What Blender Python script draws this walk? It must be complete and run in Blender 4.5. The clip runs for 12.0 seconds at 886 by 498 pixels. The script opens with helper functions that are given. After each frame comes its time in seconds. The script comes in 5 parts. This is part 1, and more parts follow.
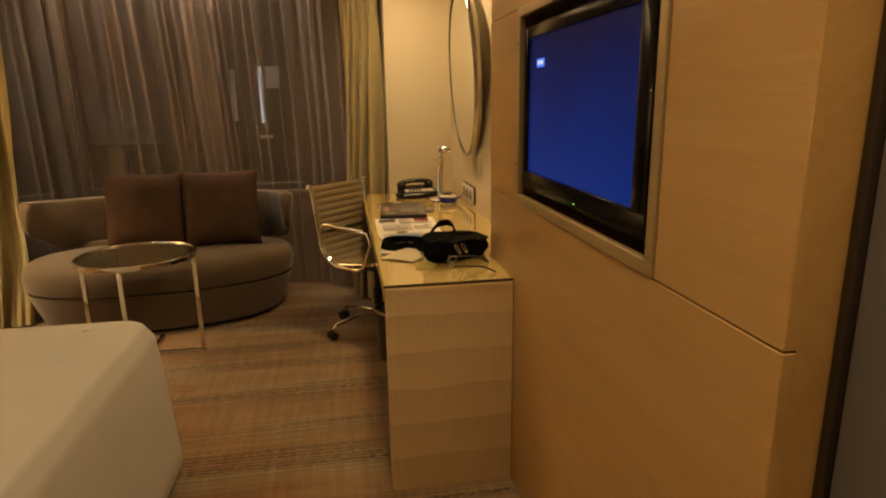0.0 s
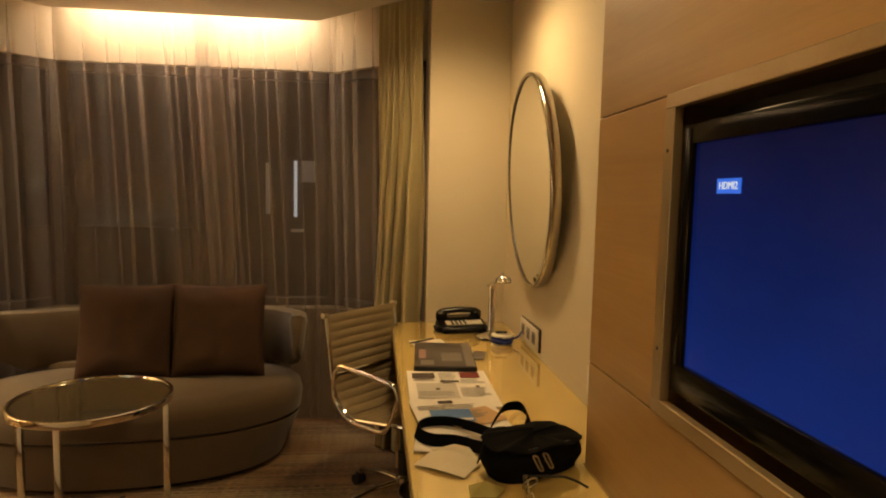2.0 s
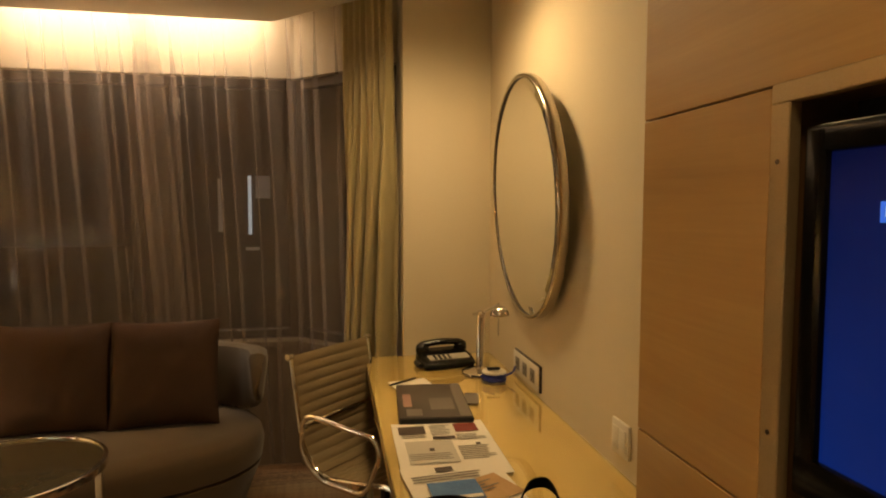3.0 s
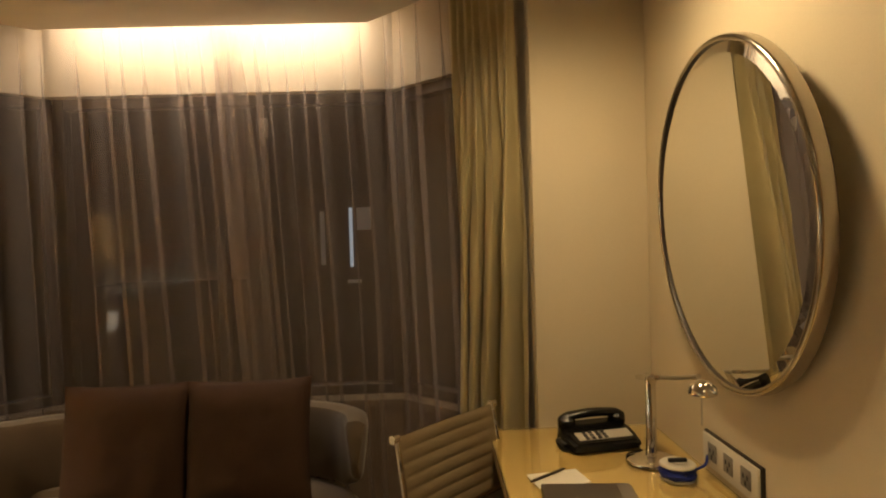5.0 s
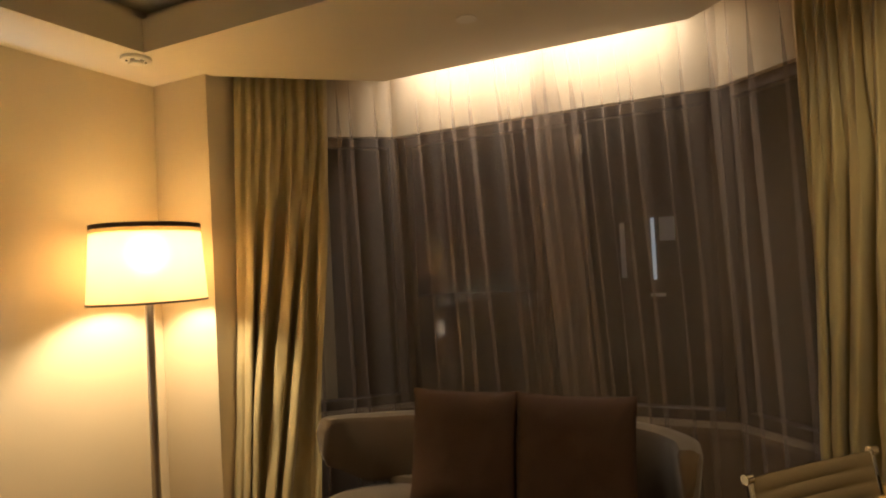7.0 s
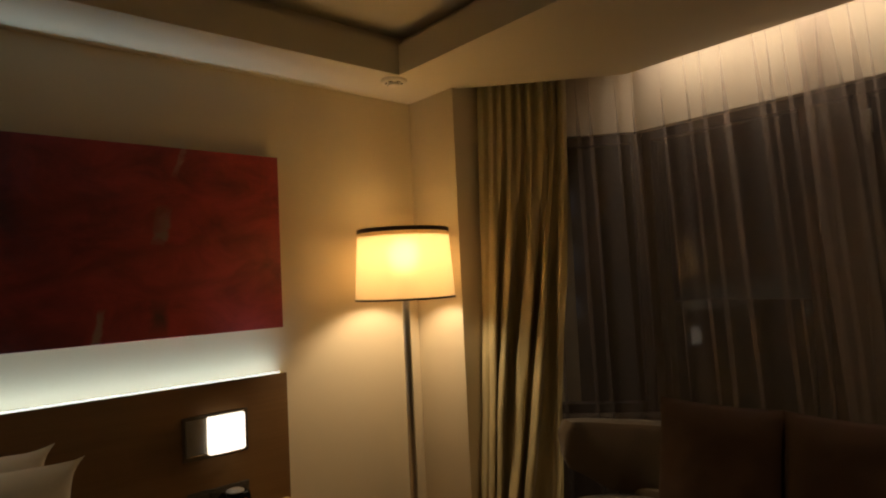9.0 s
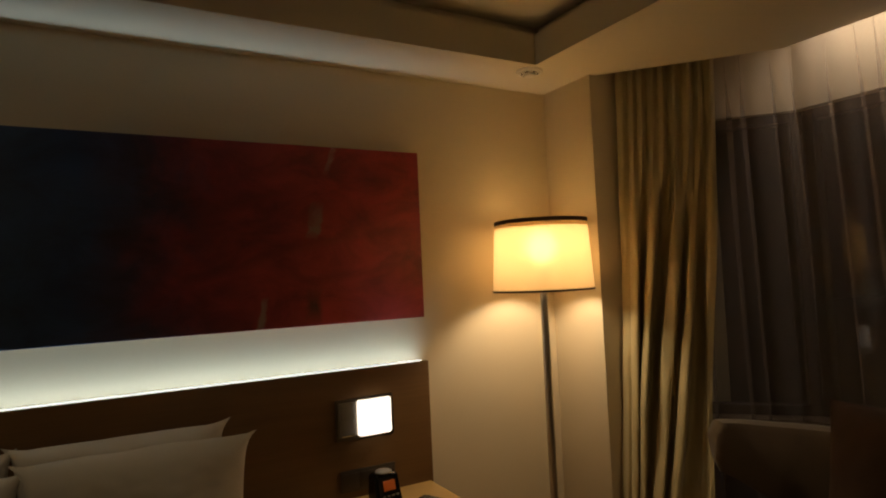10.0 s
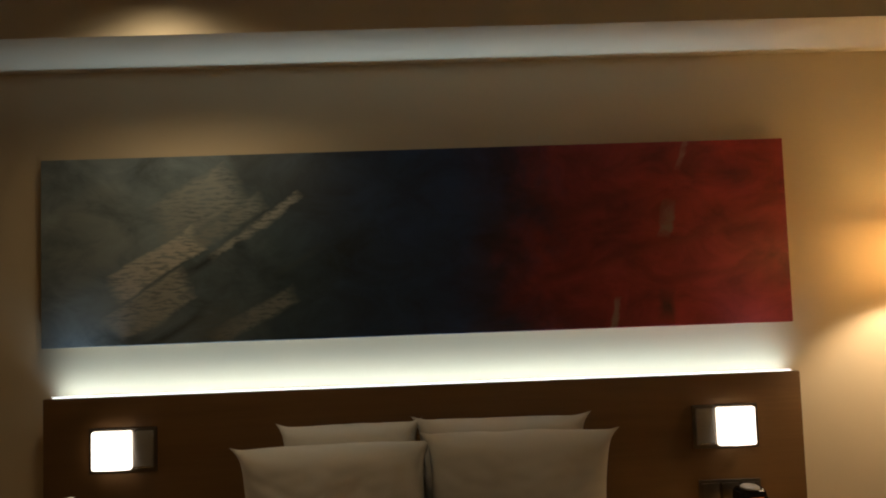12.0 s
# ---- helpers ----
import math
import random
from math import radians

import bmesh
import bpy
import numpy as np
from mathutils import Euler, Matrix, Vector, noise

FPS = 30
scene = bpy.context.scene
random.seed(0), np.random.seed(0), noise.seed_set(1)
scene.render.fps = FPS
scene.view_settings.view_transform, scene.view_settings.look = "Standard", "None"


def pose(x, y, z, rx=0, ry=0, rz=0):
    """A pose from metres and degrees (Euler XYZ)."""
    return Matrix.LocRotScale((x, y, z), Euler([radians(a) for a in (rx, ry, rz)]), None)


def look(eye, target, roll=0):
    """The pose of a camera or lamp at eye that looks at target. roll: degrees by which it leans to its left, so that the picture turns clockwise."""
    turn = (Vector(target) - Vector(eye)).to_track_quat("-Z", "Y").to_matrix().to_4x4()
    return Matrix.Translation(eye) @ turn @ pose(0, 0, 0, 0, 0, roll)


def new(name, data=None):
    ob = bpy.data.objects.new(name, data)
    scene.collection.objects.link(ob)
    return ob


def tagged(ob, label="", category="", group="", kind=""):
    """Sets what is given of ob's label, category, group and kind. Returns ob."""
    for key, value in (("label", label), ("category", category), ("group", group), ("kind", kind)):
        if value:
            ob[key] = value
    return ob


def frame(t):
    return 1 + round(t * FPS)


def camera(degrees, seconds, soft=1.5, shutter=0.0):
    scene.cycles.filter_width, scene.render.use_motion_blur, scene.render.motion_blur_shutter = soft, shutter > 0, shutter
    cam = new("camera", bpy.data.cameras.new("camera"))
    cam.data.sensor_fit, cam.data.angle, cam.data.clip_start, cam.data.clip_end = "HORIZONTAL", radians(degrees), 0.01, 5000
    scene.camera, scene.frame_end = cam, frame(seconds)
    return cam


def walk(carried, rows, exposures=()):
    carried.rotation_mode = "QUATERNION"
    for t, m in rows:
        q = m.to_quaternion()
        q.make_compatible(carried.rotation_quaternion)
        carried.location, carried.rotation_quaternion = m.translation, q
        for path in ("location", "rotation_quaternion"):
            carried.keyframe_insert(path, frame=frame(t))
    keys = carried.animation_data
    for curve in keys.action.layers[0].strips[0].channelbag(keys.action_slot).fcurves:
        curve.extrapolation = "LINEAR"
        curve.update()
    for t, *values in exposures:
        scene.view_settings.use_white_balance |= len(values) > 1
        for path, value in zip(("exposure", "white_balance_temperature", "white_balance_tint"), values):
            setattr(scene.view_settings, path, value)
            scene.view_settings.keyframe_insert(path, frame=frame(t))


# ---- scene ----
cam = camera(72.1, 12.0, soft=2.0)
PATH = [
    (0, (0.069, 0.17, 1.322), (0.378, 2.088, 0.846), -0.9),
    (0.1, (0.069, 0.207, 1.325), (0.37, 2.127, 0.85), -0.6),
    (0.2, (0.069, 0.244, 1.328), (0.365, 2.167, 0.864), -0.2),
    (0.3, (0.069, 0.281, 1.331), (0.382, 2.207, 0.889), 0.1),
    (0.4, (0.069, 0.319, 1.334), (0.402, 2.247, 0.921), 0.3),
    (0.5, (0.069, 0.357, 1.338), (0.393, 2.292, 0.949), 0.4),
    (0.6, (0.069, 0.396, 1.343), (0.395, 2.335, 0.98), 0.2),
    (0.7, (0.069, 0.435, 1.349), (0.414, 2.375, 1.006), -0.2),
    (0.8, (0.069, 0.475, 1.356), (0.417, 2.419, 1.041), -0.7),
    (0.9, (0.07, 0.515, 1.362), (0.401, 2.463, 1.046), -1.1),
    (1, (0.072, 0.556, 1.367), (0.386, 2.505, 1.042), -1.3),
    (1.1, (0.076, 0.597, 1.371), (0.367, 2.552, 1.064), -1.3),
    (1.2, (0.081, 0.639, 1.374), (0.349, 2.6, 1.09), -1.2),
    (1.3, (0.086, 0.68, 1.376), (0.321, 2.654, 1.151), -1.0),
    (1.4, (0.091, 0.722, 1.379), (0.306, 2.7, 1.176), -0.8),
    (1.5, (0.094, 0.764, 1.381), (0.28, 2.745, 1.183), -0.5),
    (1.6, (0.095, 0.806, 1.383), (0.281, 2.788, 1.189), -0.2),
    (1.7, (0.096, 0.849, 1.384), (0.276, 2.832, 1.193), 0.3),
    (1.8, (0.095, 0.892, 1.386), (0.289, 2.873, 1.191), 0.8),
    (1.9, (0.093, 0.933, 1.388), (0.295, 2.914, 1.2), 1.1),
    (2, (0.089, 0.972, 1.391), (0.311, 2.952, 1.219), 1.3),
    (2.1, (0.082, 1.008, 1.396), (0.335, 2.986, 1.236), 1.2),
    (2.2, (0.073, 1.043, 1.401), (0.365, 3.015, 1.243), 0.9),
    (2.3, (0.062, 1.076, 1.407), (0.398, 3.041, 1.247), 0.5),
    (2.4, (0.052, 1.108, 1.413), (0.401, 3.071, 1.254), 0.1),
    (2.5, (0.043, 1.141, 1.418), (0.402, 3.102, 1.254), -0.2),
    (2.6, (0.039, 1.172, 1.42), (0.396, 3.134, 1.278), -0.0),
    (2.7, (0.038, 1.204, 1.42), (0.389, 3.168, 1.283), 0.2),
    (4.3, (0.014, 1.796, 1.413), (0.437, 3.748, 1.318), -0.9),
    (4.4, (0.006, 1.821, 1.413), (0.428, 3.773, 1.313), -0.9),
    (4.5, (-0.002, 1.837, 1.414), (0.392, 3.796, 1.32), -1.0),
    (4.6, (-0.004, 1.855, 1.416), (0.34, 3.823, 1.328), -1.1),
    (4.7, (-0.006, 1.874, 1.419), (0.282, 3.852, 1.349), -1.3),
    (4.8, (-0.007, 1.891, 1.422), (0.197, 3.88, 1.364), -1.4),
    (4.9, (-0.007, 1.908, 1.425), (0.112, 3.903, 1.379), -1.6),
    (5, (-0.008, 1.921, 1.428), (0.032, 3.921, 1.389), -1.7),
    (5.1, (-0.008, 1.929, 1.43), (-0.024, 3.929, 1.402), -1.8),
    (5.2, (-0.007, 1.938, 1.433), (-0.077, 3.937, 1.419), -1.8),
    (5.3, (-0.007, 1.946, 1.435), (-0.126, 3.942, 1.432), -1.9),
    (5.4, (-0.008, 1.952, 1.437), (-0.169, 3.946, 1.441), -1.9),
    (5.5, (-0.012, 1.956, 1.44), (-0.218, 3.945, 1.457), -2.0),
    (5.6, (-0.019, 1.956, 1.444), (-0.261, 3.942, 1.469), -2.1),
    (5.7, (-0.03, 1.954, 1.448), (-0.32, 3.933, 1.477), -2.1),
    (5.8, (-0.041, 1.95, 1.453), (-0.384, 3.921, 1.489), -2.2),
    (5.9, (-0.053, 1.947, 1.456), (-0.446, 3.907, 1.495), -2.2),
    (6, (-0.062, 1.944, 1.458), (-0.511, 3.893, 1.498), -2.3),
    (6.1, (-0.069, 1.943, 1.458), (-0.558, 3.882, 1.499), -2.4),
    (6.2, (-0.075, 1.942, 1.456), (-0.62, 3.866, 1.496), -2.5),
    (6.3, (-0.081, 1.941, 1.453), (-0.678, 3.85, 1.492), -2.7),
    (6.4, (-0.086, 1.941, 1.45), (-0.731, 3.833, 1.492), -2.8),
    (6.5, (-0.091, 1.94, 1.448), (-0.781, 3.817, 1.488), -2.9),
    (6.6, (-0.096, 1.939, 1.447), (-0.821, 3.803, 1.487), -2.9),
    (6.7, (-0.102, 1.938, 1.446), (-0.859, 3.789, 1.486), -2.9),
    (6.8, (-0.107, 1.938, 1.445), (-0.906, 3.771, 1.479), -2.9),
    (6.9, (-0.111, 1.937, 1.444), (-0.946, 3.754, 1.477), -2.9),
    (7, (-0.113, 1.937, 1.443), (-0.989, 3.735, 1.483), -2.9),
    (8.8, (-0.112, 1.944, 1.427), (-1.566, 3.315, 1.513), -2.6),
    (8.9, (-0.098, 1.959, 1.428), (-1.581, 3.298, 1.515), -2.6),
    (9, (-0.083, 1.974, 1.429), (-1.594, 3.28, 1.519), -2.7),
    (9.1, (-0.081, 1.973, 1.428), (-1.617, 3.251, 1.52), -2.7),
    (9.2, (-0.081, 1.97, 1.427), (-1.64, 3.22, 1.522), -2.7),
    (9.3, (-0.083, 1.965, 1.426), (-1.662, 3.187, 1.531), -2.7),
    (9.4, (-0.086, 1.958, 1.424), (-1.693, 3.145, 1.529), -2.7),
    (9.5, (-0.089, 1.952, 1.423), (-1.727, 3.095, 1.529), -2.7),
    (9.6, (-0.093, 1.946, 1.422), (-1.756, 3.053, 1.528), -2.7),
    (9.7, (-0.099, 1.939, 1.42), (-1.788, 3.005, 1.519), -2.7),
    (9.8, (-0.105, 1.932, 1.418), (-1.819, 2.959, 1.509), -2.7),
    (9.9, (-0.112, 1.923, 1.418), (-1.842, 2.922, 1.505), -2.7),
    (10, (-0.118, 1.912, 1.418), (-1.859, 2.892, 1.509), -2.6),
    (10.1, (-0.124, 1.899, 1.42), (-1.875, 2.862, 1.509), -2.5),
    (10.2, (-0.13, 1.883, 1.424), (-1.885, 2.838, 1.509), -2.4),
    (10.3, (-0.136, 1.867, 1.428), (-1.902, 2.802, 1.509), -2.2),
    (10.4, (-0.142, 1.85, 1.432), (-1.918, 2.765, 1.524), -2.1),
    (10.5, (-0.146, 1.833, 1.435), (-1.935, 2.722, 1.532), -2.0),
    (10.6, (-0.15, 1.815, 1.436), (-1.955, 2.67, 1.54), -1.9),
    (10.7, (-0.154, 1.796, 1.436), (-1.975, 2.615, 1.544), -1.9),
    (10.8, (-0.156, 1.777, 1.435), (-1.995, 2.556, 1.549), -1.8),
    (10.9, (-0.157, 1.761, 1.435), (-2.011, 2.503, 1.548), -1.8),
    (11, (-0.156, 1.748, 1.437), (-2.026, 2.45, 1.546), -1.9),
    (11.1, (-0.151, 1.74, 1.441), (-2.037, 2.397, 1.544), -2.0),
    (11.2, (-0.143, 1.736, 1.446), (-2.043, 2.351, 1.546), -2.3),
    (11.3, (-0.133, 1.734, 1.451), (-2.048, 2.305, 1.541), -2.5),
    (11.4, (-0.125, 1.733, 1.456), (-2.054, 2.253, 1.537), -2.7),
    (11.5, (-0.12, 1.732, 1.46), (-2.063, 2.203, 1.532), -2.8),
    (11.6, (-0.12, 1.731, 1.462), (-2.074, 2.152, 1.529), -2.7),
    (11.7, (-0.122, 1.73, 1.463), (-2.091, 2.072, 1.539), -2.6),
    (11.8, (-0.126, 1.73, 1.463), (-2.11, 1.969, 1.553), -2.4),
    (11.9, (-0.13, 1.73, 1.463), (-2.123, 1.868, 1.556), -2.2),
    (12, (-0.134, 1.73, 1.463), (-2.131, 1.77, 1.56), -2.0),
]
walk(cam, [(t, look(eye, target, roll)) for t, eye, target, roll in PATH],
     exposures=[(0.0, 0.02, 7300, 13), (2.5, -0.28, 7600, 14), (4.3, -0.42, 6600, 11), (5.5, -0.46, 6500, 10), (6.2, -0.42, 6300, 9), (7.0, -0.62, 6250, 9), (8.8, -1.95, 6450, 11), (10.5, -2.12, 6500, 13), (11.0, -2.12, 6550, 15), (11.5, -1.95, 6600, 16), (12.0, -1.50, 6250, 14)])


# ---- world and lights ----
world = bpy.data.worlds.new("night_sky")
scene.world = world
world.use_nodes = True
world.node_tree.nodes["Background"].inputs[0].default_value = (0.030, 0.024, 0.022, 1)
world.node_tree.nodes["Background"].inputs[1].default_value = 0.12

WARM = (1.0, 0.73, 0.385)
COVE = (1.0, 0.84, 0.66)
COOL = (0.74, 0.93, 0.98)


def area_lamp(name, m, sx, sy, watts, colour, spread=180):
    data = bpy.data.lights.new(name, "AREA")
    data.shape, data.size, data.size_y, data.energy, data.color = "RECTANGLE", sx, sy, watts, colour
    data.spread = radians(spread)
    ob = new(name, data)
    ob.matrix_world = m
    return ob


def spot_lamp(name, eye, target, watts, colour, angle, blend=0.6, radius=0.12):
    data = bpy.data.lights.new(name, "SPOT")
    data.energy, data.color, data.spot_size, data.spot_blend, data.shadow_soft_size = watts, colour, radians(angle), blend, radius
    ob = new(name, data)
    ob.matrix_world = look(eye, target)
    return ob


def point_lamp(name, at, watts, colour, radius):
    data = bpy.data.lights.new(name, "POINT")
    data.energy, data.color, data.shadow_soft_size = watts, colour, radius
    ob = new(name, data)
    ob.location = at
    return ob


# lamp strip in the curtain slot
area_lamp("cove_light", pose(-0.95, 4.585, 2.49, 14, 0, 0), 1.30, 0.03, 14.5, COVE, 150)
# bulb of the floor lamp
point_lamp("floor_lamp_light", (-2.33, 3.675, 1.535), 74, (1.0, 0.755, 0.45), 0.075)
# strip behind the headboard, shining up the wall
area_lamp("headboard_light", pose(-2.589, 1.695, 0.998, 180, 0, 0), 0.012, 2.93, 13.5, COOL, 100)
# unseen ceiling downlights; the first is inferred from the streak above the mirror
UNSEEN_DOWNLIGHTS = [(0.32, 3.32), (0.24, 1.62), (0.24, 0.30), (-2.05, 0.80)]
spot_lamp("unseen_downlight_lamp", (0.32, 3.32, 2.345), (0.32, 3.32, 0), 80, WARM, 164, 0.8)
# the next two are assumed, put in to light panelling and desk end
spot_lamp("unseen_downlight_lamp", (0.24, 1.62, 2.345), (0.24, 1.62, 0), 24, WARM, 140, 1.0)
spot_lamp("unseen_downlight_lamp", (0.24, 0.30, 2.345), (0.24, 0.30, 0), 76, WARM, 140, 1.0)
# added to fill the painting and headboard wall, no such source known
spot_lamp("unseen_downlight_lamp", (-2.05, 0.80, 2.55), (-2.05, 0.80, 0), 72, WARM, 150, 1.0)


# ---- materials ----
def base_material(name):
    m = bpy.data.materials.new(name)
    m.use_nodes = True
    return m, m.node_tree, m.node_tree.nodes["Principled BSDF"]


def ramp(nt, fac, stops):
    r = nt.nodes.new("ShaderNodeValToRGB")
    els = r.color_ramp.elements
    while len(els) < len(stops):
        els.new(0.5)
    for e, (p, c) in zip(els, stops):
        e.position, e.color = p, (*c, 1)
    nt.links.new(fac, r.inputs[0])
    return r.outputs[0]


def noise_tex(nt, vec, scale, detail=4.0, rough=0.55, distort=0.0):
    n = nt.nodes.new("ShaderNodeTexNoise")
    n.inputs["Scale"].default_value, n.inputs["Detail"].default_value = scale, detail
    n.inputs["Roughness"].default_value, n.inputs["Distortion"].default_value = rough, distort
    nt.links.new(vec, n.inputs["Vector"])
    return n.outputs["Fac"]


def coords(nt, scale=(1, 1, 1), rot=(0, 0, 0)):
    t = nt.nodes.new("ShaderNodeTexCoord")
    mp = nt.nodes.new("ShaderNodeMapping")
    mp.inputs["Scale"].default_value, mp.inputs["Rotation"].default_value = scale, rot
    nt.links.new(t.outputs["Object"], mp.inputs["Vector"])
    return mp.outputs[0]


def mix(nt, fac, a, b, blend="MIX"):
    n = nt.nodes.new("ShaderNodeMix")
    n.data_type, n.blend_type = "RGBA", blend
    for sock, v in ((n.inputs["Factor"], fac), (n.inputs["A"], a), (n.inputs["B"], b)):
        if isinstance(v, (int, float)):
            sock.default_value = v
        elif isinstance(v, tuple):
            sock.default_value = (*v, 1)
        else:
            nt.links.new(v, sock)
    return n.outputs["Result"]


def calc(nt, op, a, b=0.0, c=0.0):
    n = nt.nodes.new("ShaderNodeMath")
    n.operation = op
    for sock, v in zip(n.inputs, (a, b, c)):
        if isinstance(v, (int, float)):
            sock.default_value = v
        else:
            nt.links.new(v, sock)
    return n.outputs[0]


def add_bump(nt, bsdf, height, strength, distance=0.002):
    b = nt.nodes.new("ShaderNodeBump")
    b.inputs["Strength"].default_value, b.inputs["Distance"].default_value = strength, distance
    nt.links.new(height, b.inputs["Height"])
    nt.links.new(b.outputs[0], bsdf.inputs["Normal"])


def surf(name, dark, light, big=3.0, fine=120.0, rough=0.6, metal=0.0, bump=0.15, stretch=(1, 1, 1), sheen=0.0, coat=0.0, rvar=0.08, dist=0.002):
    """A plain surface with stains at one scale and grain at another."""
    m, nt, b = base_material(name)
    v = coords(nt, stretch)
    n1, n2 = noise_tex(nt, v, big, 5), noise_tex(nt, v, fine, 3)
    f = calc(nt, "ADD", calc(nt, "MULTIPLY", n1, 0.65), calc(nt, "MULTIPLY", n2, 0.35))
    nt.links.new(ramp(nt, f, [(0.3, dark), (0.7, light)]), b.inputs["Base Color"])
    nt.links.new(calc(nt, "MULTIPLY_ADD", n1, rvar * 2, rough - rvar), b.inputs["Roughness"])
    b.inputs["Metallic"].default_value = metal
    b.inputs["Sheen Weight"].default_value = sheen
    b.inputs["Coat Weight"].default_value = coat
    b.inputs["Coat Roughness"].default_value = 0.08
    if bump:
        add_bump(nt, b, n2, bump, dist)
    return m


def wood(name, dark, light, axis, rough=0.35, coat=0.25, figure=0.0):
    """Veneer with the grain along one axis: 0, 1 or 2."""
    m, nt, b = base_material(name)
    s = [22.0, 22.0, 22.0]
    s[axis] = 1.1
    v = coords(nt, tuple(s))
    g1 = noise_tex(nt, v, 0.55, 6, 0.6, 0.9)
    s2 = [160.0, 160.0, 160.0]
    s2[axis] = 5.0
    g2 = noise_tex(nt, coords(nt, tuple(s2)), 1.0, 3, 0.6)
    g3 = noise_tex(nt, coords(nt), 1.3, 3)
    f = calc(nt, "ADD", calc(nt, "MULTIPLY", g1, 0.55), calc(nt, "ADD", calc(nt, "MULTIPLY", g2, 0.2), calc(nt, "MULTIPLY", g3, 0.25)))
    if figure:
        # wavy ripple across the veneer
        rip = noise_tex(nt, coords(nt, (2.2, 2.2, 13.0), (0, radians(4), 0)), 1.0, 2, 0.5, 1.4)
        f = calc(nt, "ADD", calc(nt, "MULTIPLY", f, 1 - figure), calc(nt, "MULTIPLY", rip, figure))
    nt.links.new(ramp(nt, f, [(0.32, dark), (0.5, tuple((a + c) / 2 for a, c in zip(dark, light))), (0.68, light)]), b.inputs["Base Color"])
    nt.links.new(calc(nt, "MULTIPLY_ADD", g1, 0.15, rough - 0.07), b.inputs["Roughness"])
    b.inputs["Coat Weight"].default_value, b.inputs["Coat Roughness"].default_value = coat, 0.18
    add_bump(nt, b, g2, 0.08, 0.0006)
    return m


def banded_veneer(name, dark, light, pitch):
    """Figured maple: level bands that fade upwards, with fine upright streaks."""
    m, nt, b = base_material(name)
    tc = nt.nodes.new("ShaderNodeTexCoord")
    sep = nt.nodes.new("ShaderNodeSeparateXYZ")
    nt.links.new(tc.outputs["Object"], sep.inputs[0])
    wave = noise_tex(nt, coords(nt, (5, 5, 3)), 1.0, 3)
    z = calc(nt, "DIVIDE", calc(nt, "ADD", sep.outputs["Z"], calc(nt, "MULTIPLY_ADD", wave, 0.035, -0.0175)), pitch)
    band = calc(nt, "FRACT", z)
    band = calc(nt, "MULTIPLY", band, calc(nt, "MULTIPLY_ADD", noise_tex(nt, coords(nt, (3, 3, 4)), 1.0, 2), 1.2, 0.2))
    streak = noise_tex(nt, coords(nt, (120, 120, 7)), 1.0, 3)
    f = calc(nt, "ADD", calc(nt, "MULTIPLY", band, 0.62), calc(nt, "MULTIPLY_ADD", streak, 0.5, -0.08))
    nt.links.new(ramp(nt, f, [(0.1, light), (0.75, dark)]), b.inputs["Base Color"])
    nt.links.new(calc(nt, "MULTIPLY_ADD", streak, 0.12, 0.34), b.inputs["Roughness"])
    b.inputs["Coat Weight"].default_value, b.inputs["Coat Roughness"].default_value = 0.15, 0.18
    add_bump(nt, b, streak, 0.06, 0.0006)
    return m


def glow(name, colour, strength, base=(0.8, 0.8, 0.8)):
    m, nt, b = base_material(name)
    b.inputs["Base Color"].default_value = (*base, 1)
    b.inputs["Emission Color"].default_value, b.inputs["Emission Strength"].default_value = (*colour, 1), strength
    b.inputs["Roughness"].default_value = 0.3
    return m


def glass(name, colour=(0.9, 0.95, 0.92), rough=0.0, ior=1.45):
    m, nt, b = base_material(name)
    b.inputs["Base Color"].default_value = (*colour, 1)
    b.inputs["Transmission Weight"].default_value, b.inputs["Roughness"].default_value, b.inputs["IOR"].default_value = 1.0, rough, ior
    return m


def fabric(name, dark, light, rough=0.85, weave=900.0, sheen=0.3, through_light=0.0):
    m, nt, b = base_material(name)
    v = coords(nt)
    n1 = noise_tex(nt, v, 5, 4)
    n2 = noise_tex(nt, coords(nt, (weave, weave, weave * 0.25)), 1, 2)
    f = calc(nt, "ADD", calc(nt, "MULTIPLY", n1, 0.5), calc(nt, "MULTIPLY", n2, 0.5))
    col = ramp(nt, f, [(0.3, dark), (0.7, light)])
    nt.links.new(col, b.inputs["Base Color"])
    b.inputs["Roughness"].default_value, b.inputs["Sheen Weight"].default_value = rough, sheen
    add_bump(nt, b, n2, 0.25, 0.0008)
    if through_light:
        tr = nt.nodes.new("ShaderNodeBsdfTranslucent")
        nt.links.new(col, tr.inputs["Color"])
        mx = nt.nodes.new("ShaderNodeMixShader")
        mx.inputs[0].default_value = through_light
        out = nt.nodes["Material Output"]
        nt.links.new(b.outputs[0], mx.inputs[1])
        nt.links.new(tr.outputs[0], mx.inputs[2])
        nt.links.new(mx.outputs[0], out.inputs["Surface"])
    return m


